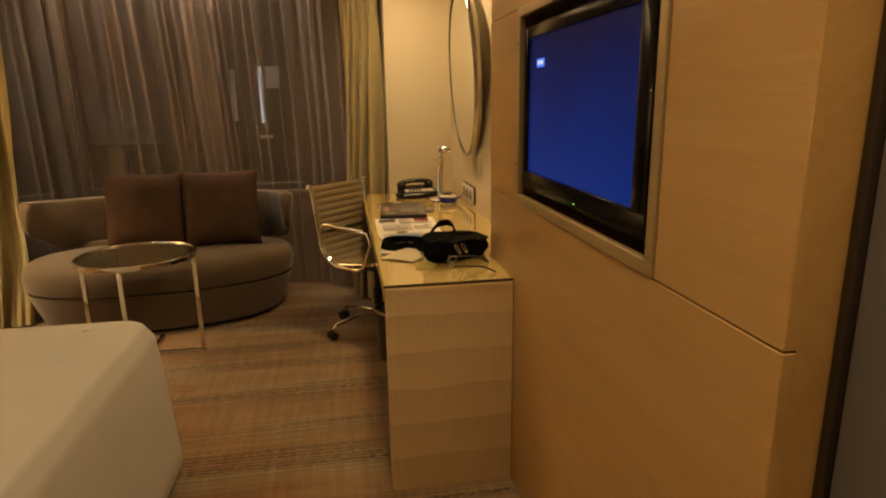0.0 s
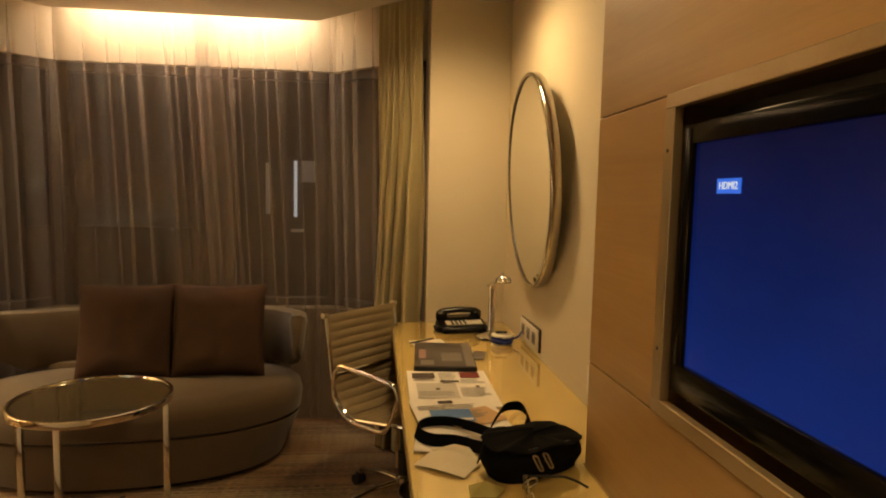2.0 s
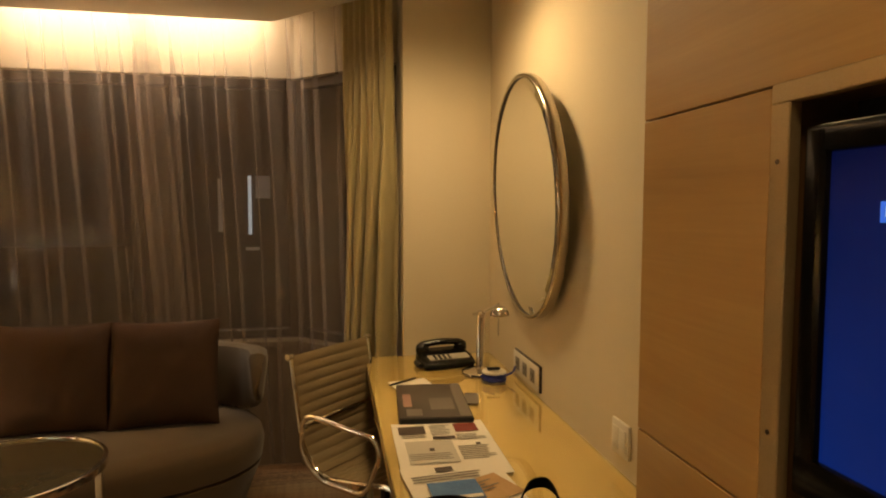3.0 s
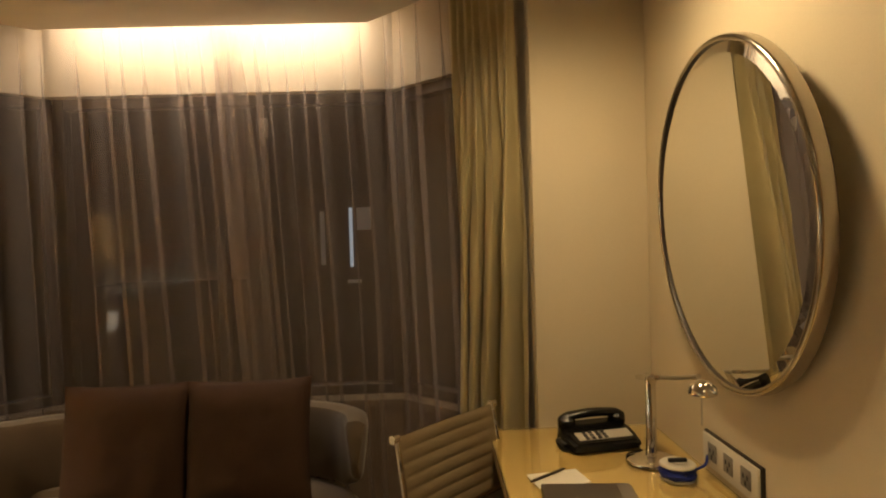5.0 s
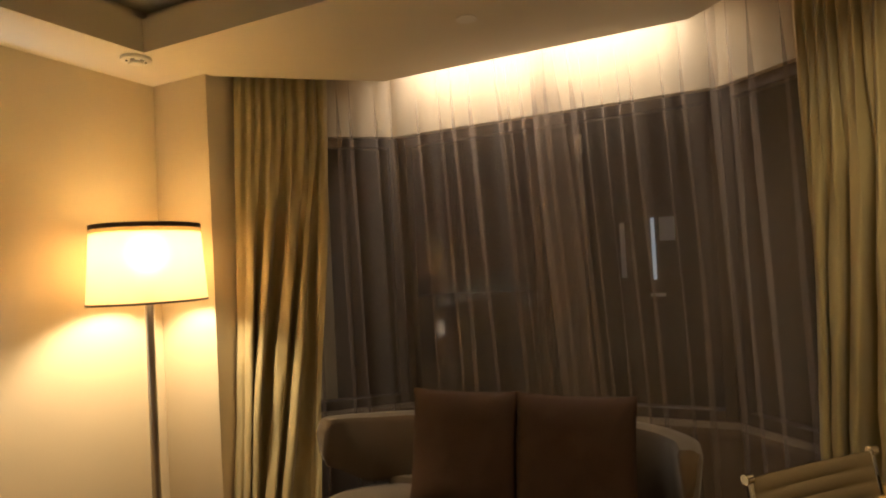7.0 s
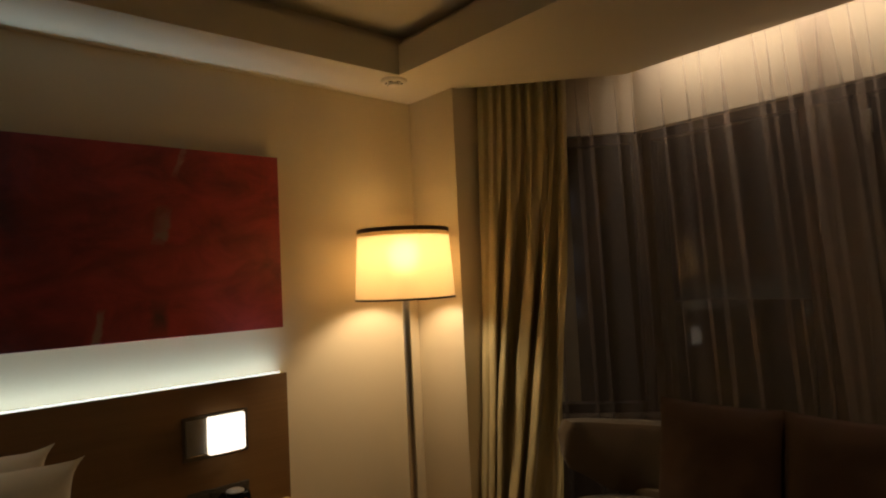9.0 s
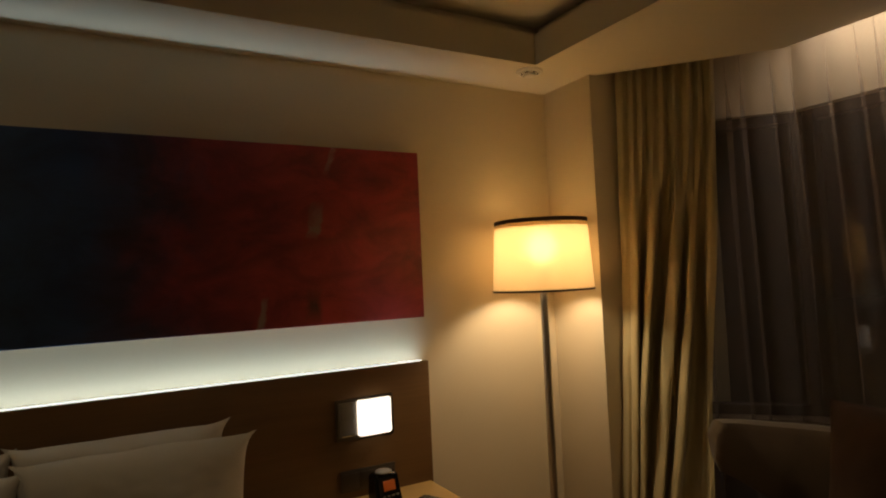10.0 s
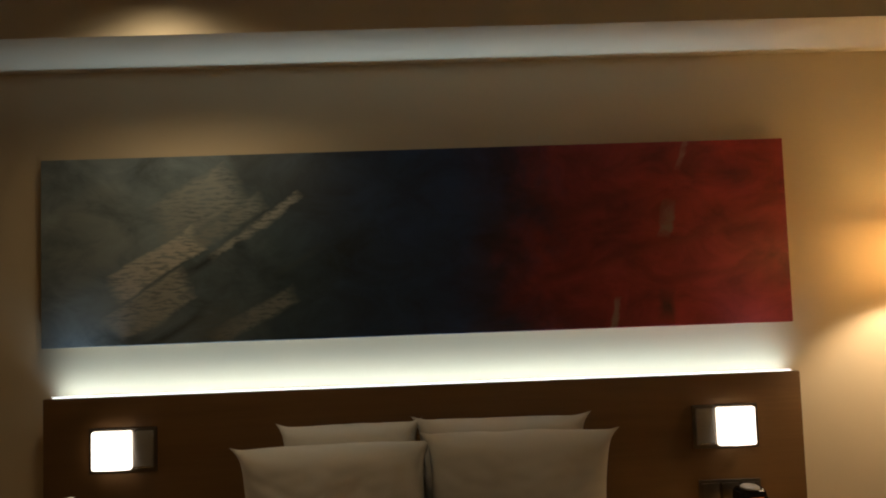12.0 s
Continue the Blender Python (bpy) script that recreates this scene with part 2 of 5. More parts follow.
def shade_fabric(name, colour):
    """Lampshade linen: scatters most of the light, lets a blurred image of the bulb through."""
    m, nt, b = base_material(name)
    n2 = noise_tex(nt, coords(nt, (500, 500, 140)), 1, 2)
    col = ramp(nt, n2, [(0.3, tuple(c * 0.9 for c in colour)), (0.7, colour)])
    nt.links.new(col, b.inputs["Base Color"])
    b.inputs["Roughness"].default_value = 0.9
    tr, rf, m1, m2 = (nt.nodes.new(k) for k in ("ShaderNodeBsdfTranslucent", "ShaderNodeBsdfRefraction", "ShaderNodeMixShader", "ShaderNodeMixShader"))
    nt.links.new(col, tr.inputs["Color"])
    rf.inputs["Color"].default_value = (1.0, 0.88, 0.70, 1)
    rf.inputs["Roughness"].default_value, rf.inputs["IOR"].default_value = 0.62, 1.20
    m1.inputs[0].default_value, m2.inputs[0].default_value = 0.46, 0.44
    nt.links.new(b.outputs[0], m1.inputs[1])
    nt.links.new(tr.outputs[0], m1.inputs[2])
    nt.links.new(m1.outputs[0], m2.inputs[1])
    nt.links.new(rf.outputs[0], m2.inputs[2])
    nt.links.new(m2.outputs[0], nt.nodes["Material Output"].inputs["Surface"])
    return m


def sheer_fabric(name, colour, cover):
    """Thin voile: mostly open weave, the threads scatter light both ways."""
    m, nt, b = base_material(name)
    b.inputs["Base Color"].default_value, b.inputs["Roughness"].default_value = (*colour, 1), 0.9
    tr, op, mx, mx2 = (nt.nodes.new(k) for k in ("ShaderNodeBsdfTranslucent", "ShaderNodeBsdfTransparent", "ShaderNodeMixShader", "ShaderNodeMixShader"))
    tr.inputs["Color"].default_value = (*colour, 1)
    mx.inputs[0].default_value = 0.5
    nt.links.new(b.outputs[0], mx.inputs[1])
    nt.links.new(tr.outputs[0], mx.inputs[2])
    # Light and dark of soft folds put into the cover as slanted streaks.
    n = noise_tex(nt, coords(nt, (9, 9, 0.5), (0, radians(-3), 0)), 1, 2)
    nt.links.new(calc(nt, "MULTIPLY_ADD", n, cover, cover * 0.5), mx2.inputs[0])
    nt.links.new(op.outputs[0], mx2.inputs[1])
    nt.links.new(mx.outputs[0], mx2.inputs[2])
    nt.links.new(mx2.outputs[0], nt.nodes["Material Output"].inputs["Surface"])
    return m


def carpet_material():
    """Beige pile woven in tan and olive patches, with bands of broken dark rows across the room."""
    m, nt, b = base_material("striped_carpet")
    pile = noise_tex(nt, coords(nt), 260, 3)
    patch = noise_tex(nt, coords(nt, (0.9, 4.2, 1)), 1.0, 4)
    warp = noise_tex(nt, coords(nt, (34, 2.5, 1)), 1.0, 3, 0.6)
    weft = noise_tex(nt, coords(nt, (1.5, 60, 1)), 1.0, 3, 0.6)
    fleck = noise_tex(nt, coords(nt, (38, 150, 1)), 1.0, 3, 0.6)
    wide = noise_tex(nt, coords(nt, (0.22, 5.4, 1)), 1.0, 2, 0.4)
    rows = noise_tex(nt, coords(nt, (0.25, 62, 1)), 1.0, 1, 0.4)
    col = ramp(nt, patch, [(0.34, (0.29, 0.150, 0.066)), (0.5, (0.35, 0.225, 0.115)), (0.66, (0.36, 0.285, 0.175))])
    col = mix(nt, 0.55, col, ramp(nt, warp, [(0.35, (0.62, 0.58, 0.54)), (0.65, (1.12, 1.12, 1.10))]), "MULTIPLY")
    col = mix(nt, 0.45, col, ramp(nt, weft, [(0.35, (0.60, 0.56, 0.52)), (0.65, (1.15, 1.14, 1.12))]), "MULTIPLY")
    band = calc(nt, "MULTIPLY", ramp(nt, wide, [(0.47, (0, 0, 0)), (0.55, (1, 1, 1))]), ramp(nt, rows, [(0.43, (0, 0, 0)), (0.51, (1, 1, 1))]))
    dash = calc(nt, "MULTIPLY", band, ramp(nt, fleck, [(0.42, (0, 0, 0)), (0.53, (1, 1, 1))]))
    col = mix(nt, calc(nt, "MULTIPLY", dash, 0.9), col, (0.066, 0.030, 0.014))
    col = mix(nt, 0.35, col, ramp(nt, pile, [(0.3, (0.3, 0.3, 0.3)), (0.7, (1, 1, 1))]), "MULTIPLY")
    nt.links.new(col, b.inputs["Base Color"])
    b.inputs["Roughness"].default_value, b.inputs["Sheen Weight"].default_value = 0.95, 0.2
    add_bump(nt, b, pile, 0.5, 0.004)
    return m


def canvas_material():
    """Abstract painting: slate with pale strokes, navy in the middle, red to the other end. Local y runs along it, z up."""
    m, nt, b = base_material("painted_canvas")
    tc = nt.nodes.new("ShaderNodeTexCoord")
    sep = nt.nodes.new("ShaderNodeSeparateXYZ")
    nt.links.new(tc.outputs["Object"], sep.inputs[0])
    y, z = sep.outputs["Y"], sep.outputs["Z"]
    wob = noise_tex(nt, coords(nt, (1, 1.2, 1.2)), 2.2, 5, 0.6, 0.5)
    yy = calc(nt, "ADD", y, calc(nt, "MULTIPLY_ADD", wob, 0.6, -0.30))
    u = calc(nt, "DIVIDE", yy, 3.015)
    col = ramp(nt, u, [(0.0, (0.24, 0.31, 0.36)), (0.16, (0.19, 0.26, 0.31)), (0.30, (0.046, 0.082, 0.112)), (0.45, (0.018, 0.046, 0.112)), (0.56, (0.016, 0.042, 0.130)),
                       (0.62, (0.040, 0.026, 0.066)), (0.68, (0.20, 0.022, 0.030)), (0.85, (0.34, 0.032, 0.034)), (1.0, (0.29, 0.022, 0.022))])
    cloud = noise_tex(nt, coords(nt, (1, 1.7, 2.8), (radians(-28), 0, 0)), 2.4, 6, 0.62, 0.5)
    col = mix(nt, 0.7, col, ramp(nt, cloud, [(0.30, (0.25, 0.25, 0.25)), (0.65, (1.3, 1.3, 1.3))]), "MULTIPLY")
    crackle = noise_tex(nt, coords(nt, (1, 9, 46), (radians(-8), 0, 0)), 2.0, 3, 0.6)

    def stroke(cy, cz, length, width, angle, colour, amount, hard=0.05, dry=True):
        nonlocal col
        ca, sa = math.cos(radians(angle)), math.sin(radians(angle))
        dy, dz = calc(nt, "SUBTRACT", y, cy), calc(nt, "SUBTRACT", z, cz)
        p = calc(nt, "ADD", calc(nt, "MULTIPLY", dy, ca), calc(nt, "MULTIPLY", dz, sa))
        q = calc(nt, "SUBTRACT", calc(nt, "MULTIPLY", dz, ca), calc(nt, "MULTIPLY", dy, sa))
        p = calc(nt, "ADD", p, calc(nt, "MULTIPLY_ADD", cloud, 0.12, -0.06))
        q = calc(nt, "ADD", q, calc(nt, "MULTIPLY_ADD", cloud, 0.08, -0.04))
        fp = calc(nt, "DIVIDE", calc(nt, "SUBTRACT", length / 2, calc(nt, "ABSOLUTE", p)), hard * 1.6)
        fq = calc(nt, "DIVIDE", calc(nt, "SUBTRACT", width / 2, calc(nt, "ABSOLUTE", q)), hard * 0.5)
        f = calc(nt, "MINIMUM", fp, fq)
        f = calc(nt, "MINIMUM", calc(nt, "MAXIMUM", f, 0.0), 1.0)
        f = calc(nt, "MULTIPLY", f, ramp(nt, crackle if dry else cloud, [(0.38, (0.30, 0.30, 0.30)), (0.54, (1, 1, 1))]))
        col = mix(nt, calc(nt, "MULTIPLY", f, amount), col, colour)

    pale = (0.46, 0.49, 0.475)
    haze = (0.29, 0.345, 0.36)
    # soft grey ground on one end
    stroke(0.20, 0.44, 0.46, 0.36, 25, haze, 0.7, 0.16, False)
    stroke(0.26, 0.10, 0.46, 0.24, 26, haze, 0.6, 0.14, False)
    stroke(0.24, 0.60, 0.14, 0.16, 60, (0.25, 0.30, 0.31), 0.7, 0.08, False)
    stroke(0.62, 0.56, 0.40, 0.20, 30, (0.30, 0.345, 0.355), 0.9, 0.05)
    # dry square-ended brush strokes rising together, each with a dark lower edge
    stroke(0.52, 0.245, 0.52, 0.05, 31, (0.014, 0.022, 0.026), 0.85, 0.05, False)
    stroke(0.50, 0.040, 0.40, 0.05, 31, (0.016, 0.026, 0.032), 0.7, 0.05, False)
    stroke(0.46, 0.325, 0.42, 0.13, 31, (0.56, 0.575, 0.54), 0.95, 0.025)
    stroke(0.43, 0.150, 0.38, 0.14, 30, pale, 0.8, 0.030)
    stroke(0.85, 0.455, 0.44, 0.045, 33, pale, 0.65, 0.030)
    stroke(0.74, 0.480, 0.36, 0.09, 30, (0.27, 0.31, 0.315), 0.8, 0.04)
    stroke(0.84, 0.100, 0.40, 0.08, 27, (0.30, 0.33, 0.32), 0.75, 0.035)
    stroke(0.68, 0.080, 0.30, 0.14, 27, (0.13, 0.16, 0.17), 0.7, 0.08)
    stroke(1.00, 0.300, 0.34, 0.05, 30, (0.070, 0.098, 0.108), 0.7, 0.08, False)
    # narrow pale and dark marks on the red end
    stroke(2.600, 0.69, 0.16, 0.034, 72, (0.33, 0.25, 0.19), 0.85, 0.02, False)
    stroke(2.520, 0.43, 0.17, 0.060, 78, (0.22, 0.16, 0.13), 0.85, 0.025, False)
    stroke(2.290, 0.06, 0.15, 0.036, 78, (0.28, 0.21, 0.16), 0.85, 0.02, False)
    stroke(2.500, 0.09, 0.16, 0.070, 82, (0.040, 0.026, 0.020), 0.85, 0.05, False)
    stroke(2.350, 0.30, 0.80, 0.06, 14, (0.085, 0.012, 0.010), 0.7, 0.10, False)
    stroke(2.700, 0.22, 0.50, 0.06, 10, (0.095, 0.013, 0.010), 0.6, 0.10, False)
    stroke(2.250, 0.52, 0.55, 0.10, 18, (0.080, 0.012, 0.011), 0.6, 0.12, False)
    stroke(2.550, 0.34, 0.70, 0.05, 16, (0.34, 0.050, 0.040), 0.5, 0.09, False)
    nt.links.new(col, b.inputs["Base Color"])
    b.inputs["Roughness"].default_value = 0.62
    weave = noise_tex(nt, coords(nt), 420, 2)
    add_bump(nt, b, calc(nt, "ADD", weave, calc(nt, "MULTIPLY", crackle, 2.0)), 0.25, 0.001)
    return m


def screen_material():
    m, nt, b = base_material("lit_blue_screen")
    tc = nt.nodes.new("ShaderNodeTexCoord")
    sep = nt.nodes.new("ShaderNodeSeparateXYZ")
    nt.links.new(tc.outputs["Object"], sep.inputs[0])
    g = calc(nt, "MULTIPLY_ADD", sep.outputs["Z"], -2.5, 0.52)
    n = noise_tex(nt, coords(nt), 3.0, 2)
    g = calc(nt, "ADD", g, calc(nt, "MULTIPLY_ADD", n, 0.4, -0.2))
    nt.links.new(ramp(nt, g, [(0.05, (0.0006, 0.0024, 0.026)), (0.95, (0.0018, 0.019, 0.165))]), b.inputs["Emission Color"])
    b.inputs["Emission Strength"].default_value = 1.0
    b.inputs["Base Color"].default_value, b.inputs["Roughness"].default_value = (0.004, 0.004, 0.006, 1), 0.22
    b.inputs["Specular IOR Level"].default_value = 0.12
    return m


M = {}
M["wall"] = surf("cream_wall_paint", (0.61, 0.53, 0.385), (0.68, 0.59, 0.435), 1.2, 260, 0.75, bump=0.06)
M["ceiling"] = surf("white_ceiling_paint", (0.66, 0.61, 0.50), (0.71, 0.66, 0.55), 1.0, 200, 0.8, bump=0.04)
M["panel"] = wood("maple_wall_veneer", (0.41, 0.235, 0.082), (0.55, 0.34, 0.135), 1, 0.42, 0.15)
M["desk_wood"] = wood("pale_maple_desk_veneer", (0.50, 0.34, 0.18), (0.70, 0.52, 0.31), 0, 0.38, 0.15, 0.85)
M["desk_end"] = banded_veneer("banded_maple_veneer", (0.54, 0.385, 0.22), (0.70, 0.52, 0.31), 0.128)
M["desk_top"] = wood("maple_desk_top_veneer", (0.44, 0.285, 0.105), (0.56, 0.38, 0.155), 1, 0.35, 0.2)
M["head_wood"] = wood("brown_headboard_veneer", (0.115, 0.058, 0.020), (0.17, 0.092, 0.034), 1, 0.42, 0.12)
M["trim"] = surf("brushed_champagne_trim", (0.42, 0.31, 0.17), (0.52, 0.40, 0.24), 6, 300, 0.35, 0.55, 0.05)
M["carpet"] = carpet_material()
M["door_grey"] = surf("grey_lacquer_door", (0.14, 0.128, 0.130), (0.18, 0.165, 0.165), 2, 160, 0.5, bump=0.05)
M["dark"] = surf("dark_stained_edge", (0.022, 0.014, 0.010), (0.034, 0.022, 0.015), 4, 120, 0.45)
M["black"] = surf("black_gloss_plastic", (0.005, 0.005, 0.005), (0.008, 0.008, 0.008), 6, 200, 0.22, bump=0.02)
M["bezel"] = surf("black_satin_bezel", (0.003, 0.003, 0.003), (0.005, 0.005, 0.005), 6, 200, 0.16, bump=0.0)
M["bezel"].node_tree.nodes["Principled BSDF"].inputs["Specular IOR Level"].default_value = 0.10
M["rim"] = surf("dull_steel_rim", (0.44, 0.405, 0.35), (0.52, 0.48, 0.42), 5, 200, 0.18, 1.0, 0.03)
M["black_mat"] = surf("black_matt_plastic", (0.010, 0.010, 0.011), (0.018, 0.018, 0.018), 8, 300, 0.5, bump=0.1)
M["black_cloth"] = fabric("black_nylon", (0.0025, 0.0025, 0.0025), (0.006, 0.006, 0.006), 0.9, 1400, 0.0)
M["black_cloth"].node_tree.nodes["Principled BSDF"].inputs["Specular IOR Level"].default_value = 0.12
M["chrome"] = surf("polished_chrome", (0.72, 0.70, 0.66), (0.78, 0.76, 0.72), 5, 90, 0.10, 1.0, 0.01, rvar=0.03)
M["steel"] = surf("brushed_steel", (0.50, 0.47, 0.42), (0.58, 0.55, 0.50), 5, 260, 0.30, 1.0, 0.05)
M["mirror"] = surf("silvered_mirror", (0.90, 0.91, 0.88), (0.92, 0.93, 0.90), 2, 40, 0.012, 1.0, 0.0, rvar=0.005)
M["bronze"] = surf("dark_bronze_plate", (0.10, 0.085, 0.072), (0.15, 0.13, 0.11), 8, 260, 0.35, 0.8, 0.04)
M["sofa"] = fabric("taupe_sofa_cloth", (0.080, 0.053, 0.028), (0.107, 0.073, 0.040), 0.9, 700)
M["cushion"] = fabric("brown_cushion_cloth", (0.041, 0.0175, 0.0072), (0.058, 0.0262, 0.0112), 0.85, 900, 0.0)
M["drape"] = fabric("gold_green_drape_satin", (0.40, 0.335, 0.180), (0.53, 0.445, 0.245), 0.38, 1100, 0.2, 0.12)
M["sheer"] = sheer_fabric("pale_voile", (0.62, 0.515, 0.445), 0.30)
M["linen"] = fabric("white_bed_linen", (0.56, 0.545, 0.515), (0.63, 0.615, 0.585), 0.85, 1000, 0.1)
M["shade"] = shade_fabric("cream_lampshade_linen", (0.82, 0.69, 0.48))
M["disc"] = fabric("cream_diffuser_linen", (0.86, 0.77, 0.58), (0.92, 0.83, 0.64), 0.9, 700, 0.0, 0.85)
M["leather"] = surf("taupe_leather", (0.19, 0.142, 0.080), (0.24, 0.182, 0.106), 6, 320, 0.45, bump=0.25)
M["white_plastic"] = surf("white_plastic", (0.66, 0.63, 0.56), (0.72, 0.69, 0.62), 5, 200, 0.35, bump=0.02)
M["grey_plastic"] = surf("grey_plastic", (0.20, 0.185, 0.165), (0.26, 0.24, 0.215), 6, 240, 0.4, bump=0.05)
M["pane"] = glass("window_glass", (0.97, 0.98, 0.97), 0.0, 1.28)
M["desk_glass"] = glass("desk_glass", (0.88, 0.90, 0.78))
M["smoked"] = surf("smoked_glass_top", (0.070, 0.058, 0.036), (0.090, 0.075, 0.048), 4, 60, 0.06, bump=0.0, rvar=0.02)
M["paper"] = surf("white_paper", (0.72, 0.68, 0.60), (0.78, 0.74, 0.66), 4, 90, 0.7, bump=0.05)
M["paper_grey"] = surf("pale_grey_print", (0.46, 0.43, 0.37), (0.52, 0.49, 0.43), 9, 180, 0.7)
M["ink"] = surf("dark_ink", (0.045, 0.030, 0.026), (0.075, 0.052, 0.044), 12, 200, 0.6)
M["ink_line"] = surf("grey_text_ink", (0.16, 0.145, 0.13), (0.26, 0.235, 0.21), 60, 400, 0.6)
M["red_print"] = surf("dark_red_print", (0.16, 0.022, 0.018), (0.22, 0.032, 0.025), 12, 120, 0.6)
M["blue_print"] = surf("blue_print", (0.030, 0.12, 0.34), (0.09, 0.22, 0.46), 14, 120, 0.5)
M["tan_print"] = surf("tan_print", (0.42, 0.25, 0.11), (0.52, 0.34, 0.17), 14, 120, 0.55)
M["folder"] = surf("dark_brown_folder", (0.060, 0.047, 0.043), (0.095, 0.077, 0.070), 14, 90, 0.38)
M["folder_light"] = surf("grey_brown_print", (0.13, 0.11, 0.10), (0.17, 0.145, 0.13), 10, 120, 0.4)
M["pink_print"] = surf("dusty_pink_print", (0.30, 0.17, 0.145), (0.36, 0.21, 0.18), 10, 120, 0.5)
M["yellow_paper"] = surf("yellow_note_paper", (0.66, 0.58, 0.20), (0.74, 0.66, 0.27), 8, 120, 0.7)
M["cream_paper"] = surf("cream_envelope_paper", (0.60, 0.52, 0.36), (0.68, 0.60, 0.43), 6, 120, 0.7)
M["blue_cable"] = surf("blue_cable_plastic", (0.010, 0.022, 0.20), (0.016, 0.035, 0.28), 9, 120, 0.35)
M["canvas"] = canvas_material()
M["screen"] = screen_material()
M["tag_blue"] = glow("lit_blue_tag", (0.02, 0.16, 0.85), 1.0, (0.01, 0.01, 0.02))
M["tag_white"] = glow("lit_white_letters", (0.75, 0.88, 1.0), 0.9, (0.1, 0.1, 0.1))
M["sconce"] = glow("lit_opal_glass", (1.0, 0.86, 0.66), 8.0)
M["led"] = glow("lit_diffuser_strip", (0.94, 1.0, 0.93), 6.0)
M["down"] = glow("lit_downlight_lens", (1.0, 0.7, 0.4), 6.0)
M["clock_lcd"] = glow("lit_orange_display", (1.0, 0.16, 0.015), 0.5, (0.1, 0.03, 0.01))
M["led_green"] = glow("lit_green_led", (0.25, 1.0, 0.12), 3.0)
M["city_white"] = glow("lit_far_window", (0.80, 0.90, 1.0), 0.9)
M["city_stair"] = glow("lit_far_stair_window", (0.80, 0.90, 1.0), 0.5)
M["sill"] = surf("brown_stone_sill", (0.17, 0.13, 0.09), (0.23, 0.18, 0.125), 9, 160, 0.5, bump=0.05)
M["city_dim"] = glow("dim_far_window", (0.8, 0.75, 0.7), 0.05)
M["city_wall"] = surf("dark_far_facade", (0.06, 0.052, 0.046), (0.085, 0.073, 0.064), 0.3, 6, 0.8)
M["bin"] = surf("black_bin_leatherette", (0.020, 0.017, 0.015), (0.034, 0.029, 0.026), 8, 260, 0.4)


# ---- mesh helpers ----
def finish(bm, name, mat, parent=None, label="", smooth=35, loc=None):
    me = bpy.data.meshes.new(name)
    bmesh.ops.recalc_face_normals(bm, faces=bm.faces)
    bm.to_mesh(me)
    bm.free()
    if smooth:
        me.polygons.foreach_set("use_smooth", [True] * len(me.polygons))
        me.set_sharp_from_angle(angle=radians(smooth))
    me.materials.append(M[mat])
    ob = new(name, me)
    if parent is not None:
        ob.parent = parent
    if loc is not None:
        ob.location = loc
    if label:
        ob["label"] = label
    return ob


def part(name, bm, mat, parent, label="", smooth=35):
    return finish(bm, name, mat, parent, label, smooth)


def thing(name, m, label, category, group="", kind=""):
    ob = new(name)
    ob.empty_display_size = 0.1
    ob.matrix_world = m
    return tagged(ob, label, category, group, kind)


def box(lo, hi, bevel=0.0, seg=2, bm=None):
    """A box between two corners, its edges rounded."""
    own = bmesh.new()
    bmesh.ops.create_cube(own, size=1)
    for v in own.verts:
        v.co = Vector([(a + b) / 2 + c * (b - a) for a, b, c in zip(lo, hi, v.co)])
    if bevel:
        bmesh.ops.bevel(own, geom=list(own.edges), offset=bevel, segments=seg, affect="EDGES", profile=0.5)
    return join(bm, own)


def join(bm, own):
    if bm is None:
        return own
    seen = {}
    for v in own.verts:
        seen[v] = bm.verts.new(v.co)
    for f in own.faces:
        bm.faces.new([seen[v] for v in f.verts])
    own.free()
    return bm


def prism(points, z0, z1, bm=None):
    """An upright prism over an outline of (x, y)."""
    own = bmesh.new()
    low, high = [own.verts.new((x, y, z0)) for x, y in points], [own.verts.new((x, y, z1)) for x, y in points]
    own.faces.new(low)
    own.faces.new(high)
    n = len(points)
    for i in range(n):
        own.faces.new((low[i], low[(i + 1) % n], high[(i + 1) % n], high[i]))
    return join(bm, own)


def tube(points, r, seg=10, closed=False, bm=None, flat=1.0):
    """A round bar along a line of points; flat < 1 makes it oval."""
    own = bmesh.new()
    pts = [Vector(p) for p in points]
    n = len(pts)
    rings = []
    up = None
    for i, p in enumerate(pts):
        a = pts[(i - 1) % n] if closed or i > 0 else p
        b = pts[(i + 1) % n] if closed or i < n - 1 else p
        d = (b - a).normalized()
        if up is None:
            up = Vector((0, 0, 1)) if abs(d.z) < 0.9 else Vector((0, 1, 0))
        side = d.cross(up).normalized()
        up = side.cross(d).normalized()
        rings.append([own.verts.new(p + r * (math.cos(k * math.tau / seg) * side + flat * math.sin(k * math.tau / seg) * up)) for k in range(seg)])
    for i in range(n if closed else n - 1):
        a, b = rings[i], rings[(i + 1) % n]
        for k in range(seg):
            own.faces.new((a[k], a[(k + 1) % seg], b[(k + 1) % seg], b[k]))
    if not closed:
        own.faces.new(rings[0])
        own.faces.new(rings[-1])
    return join(bm, own)


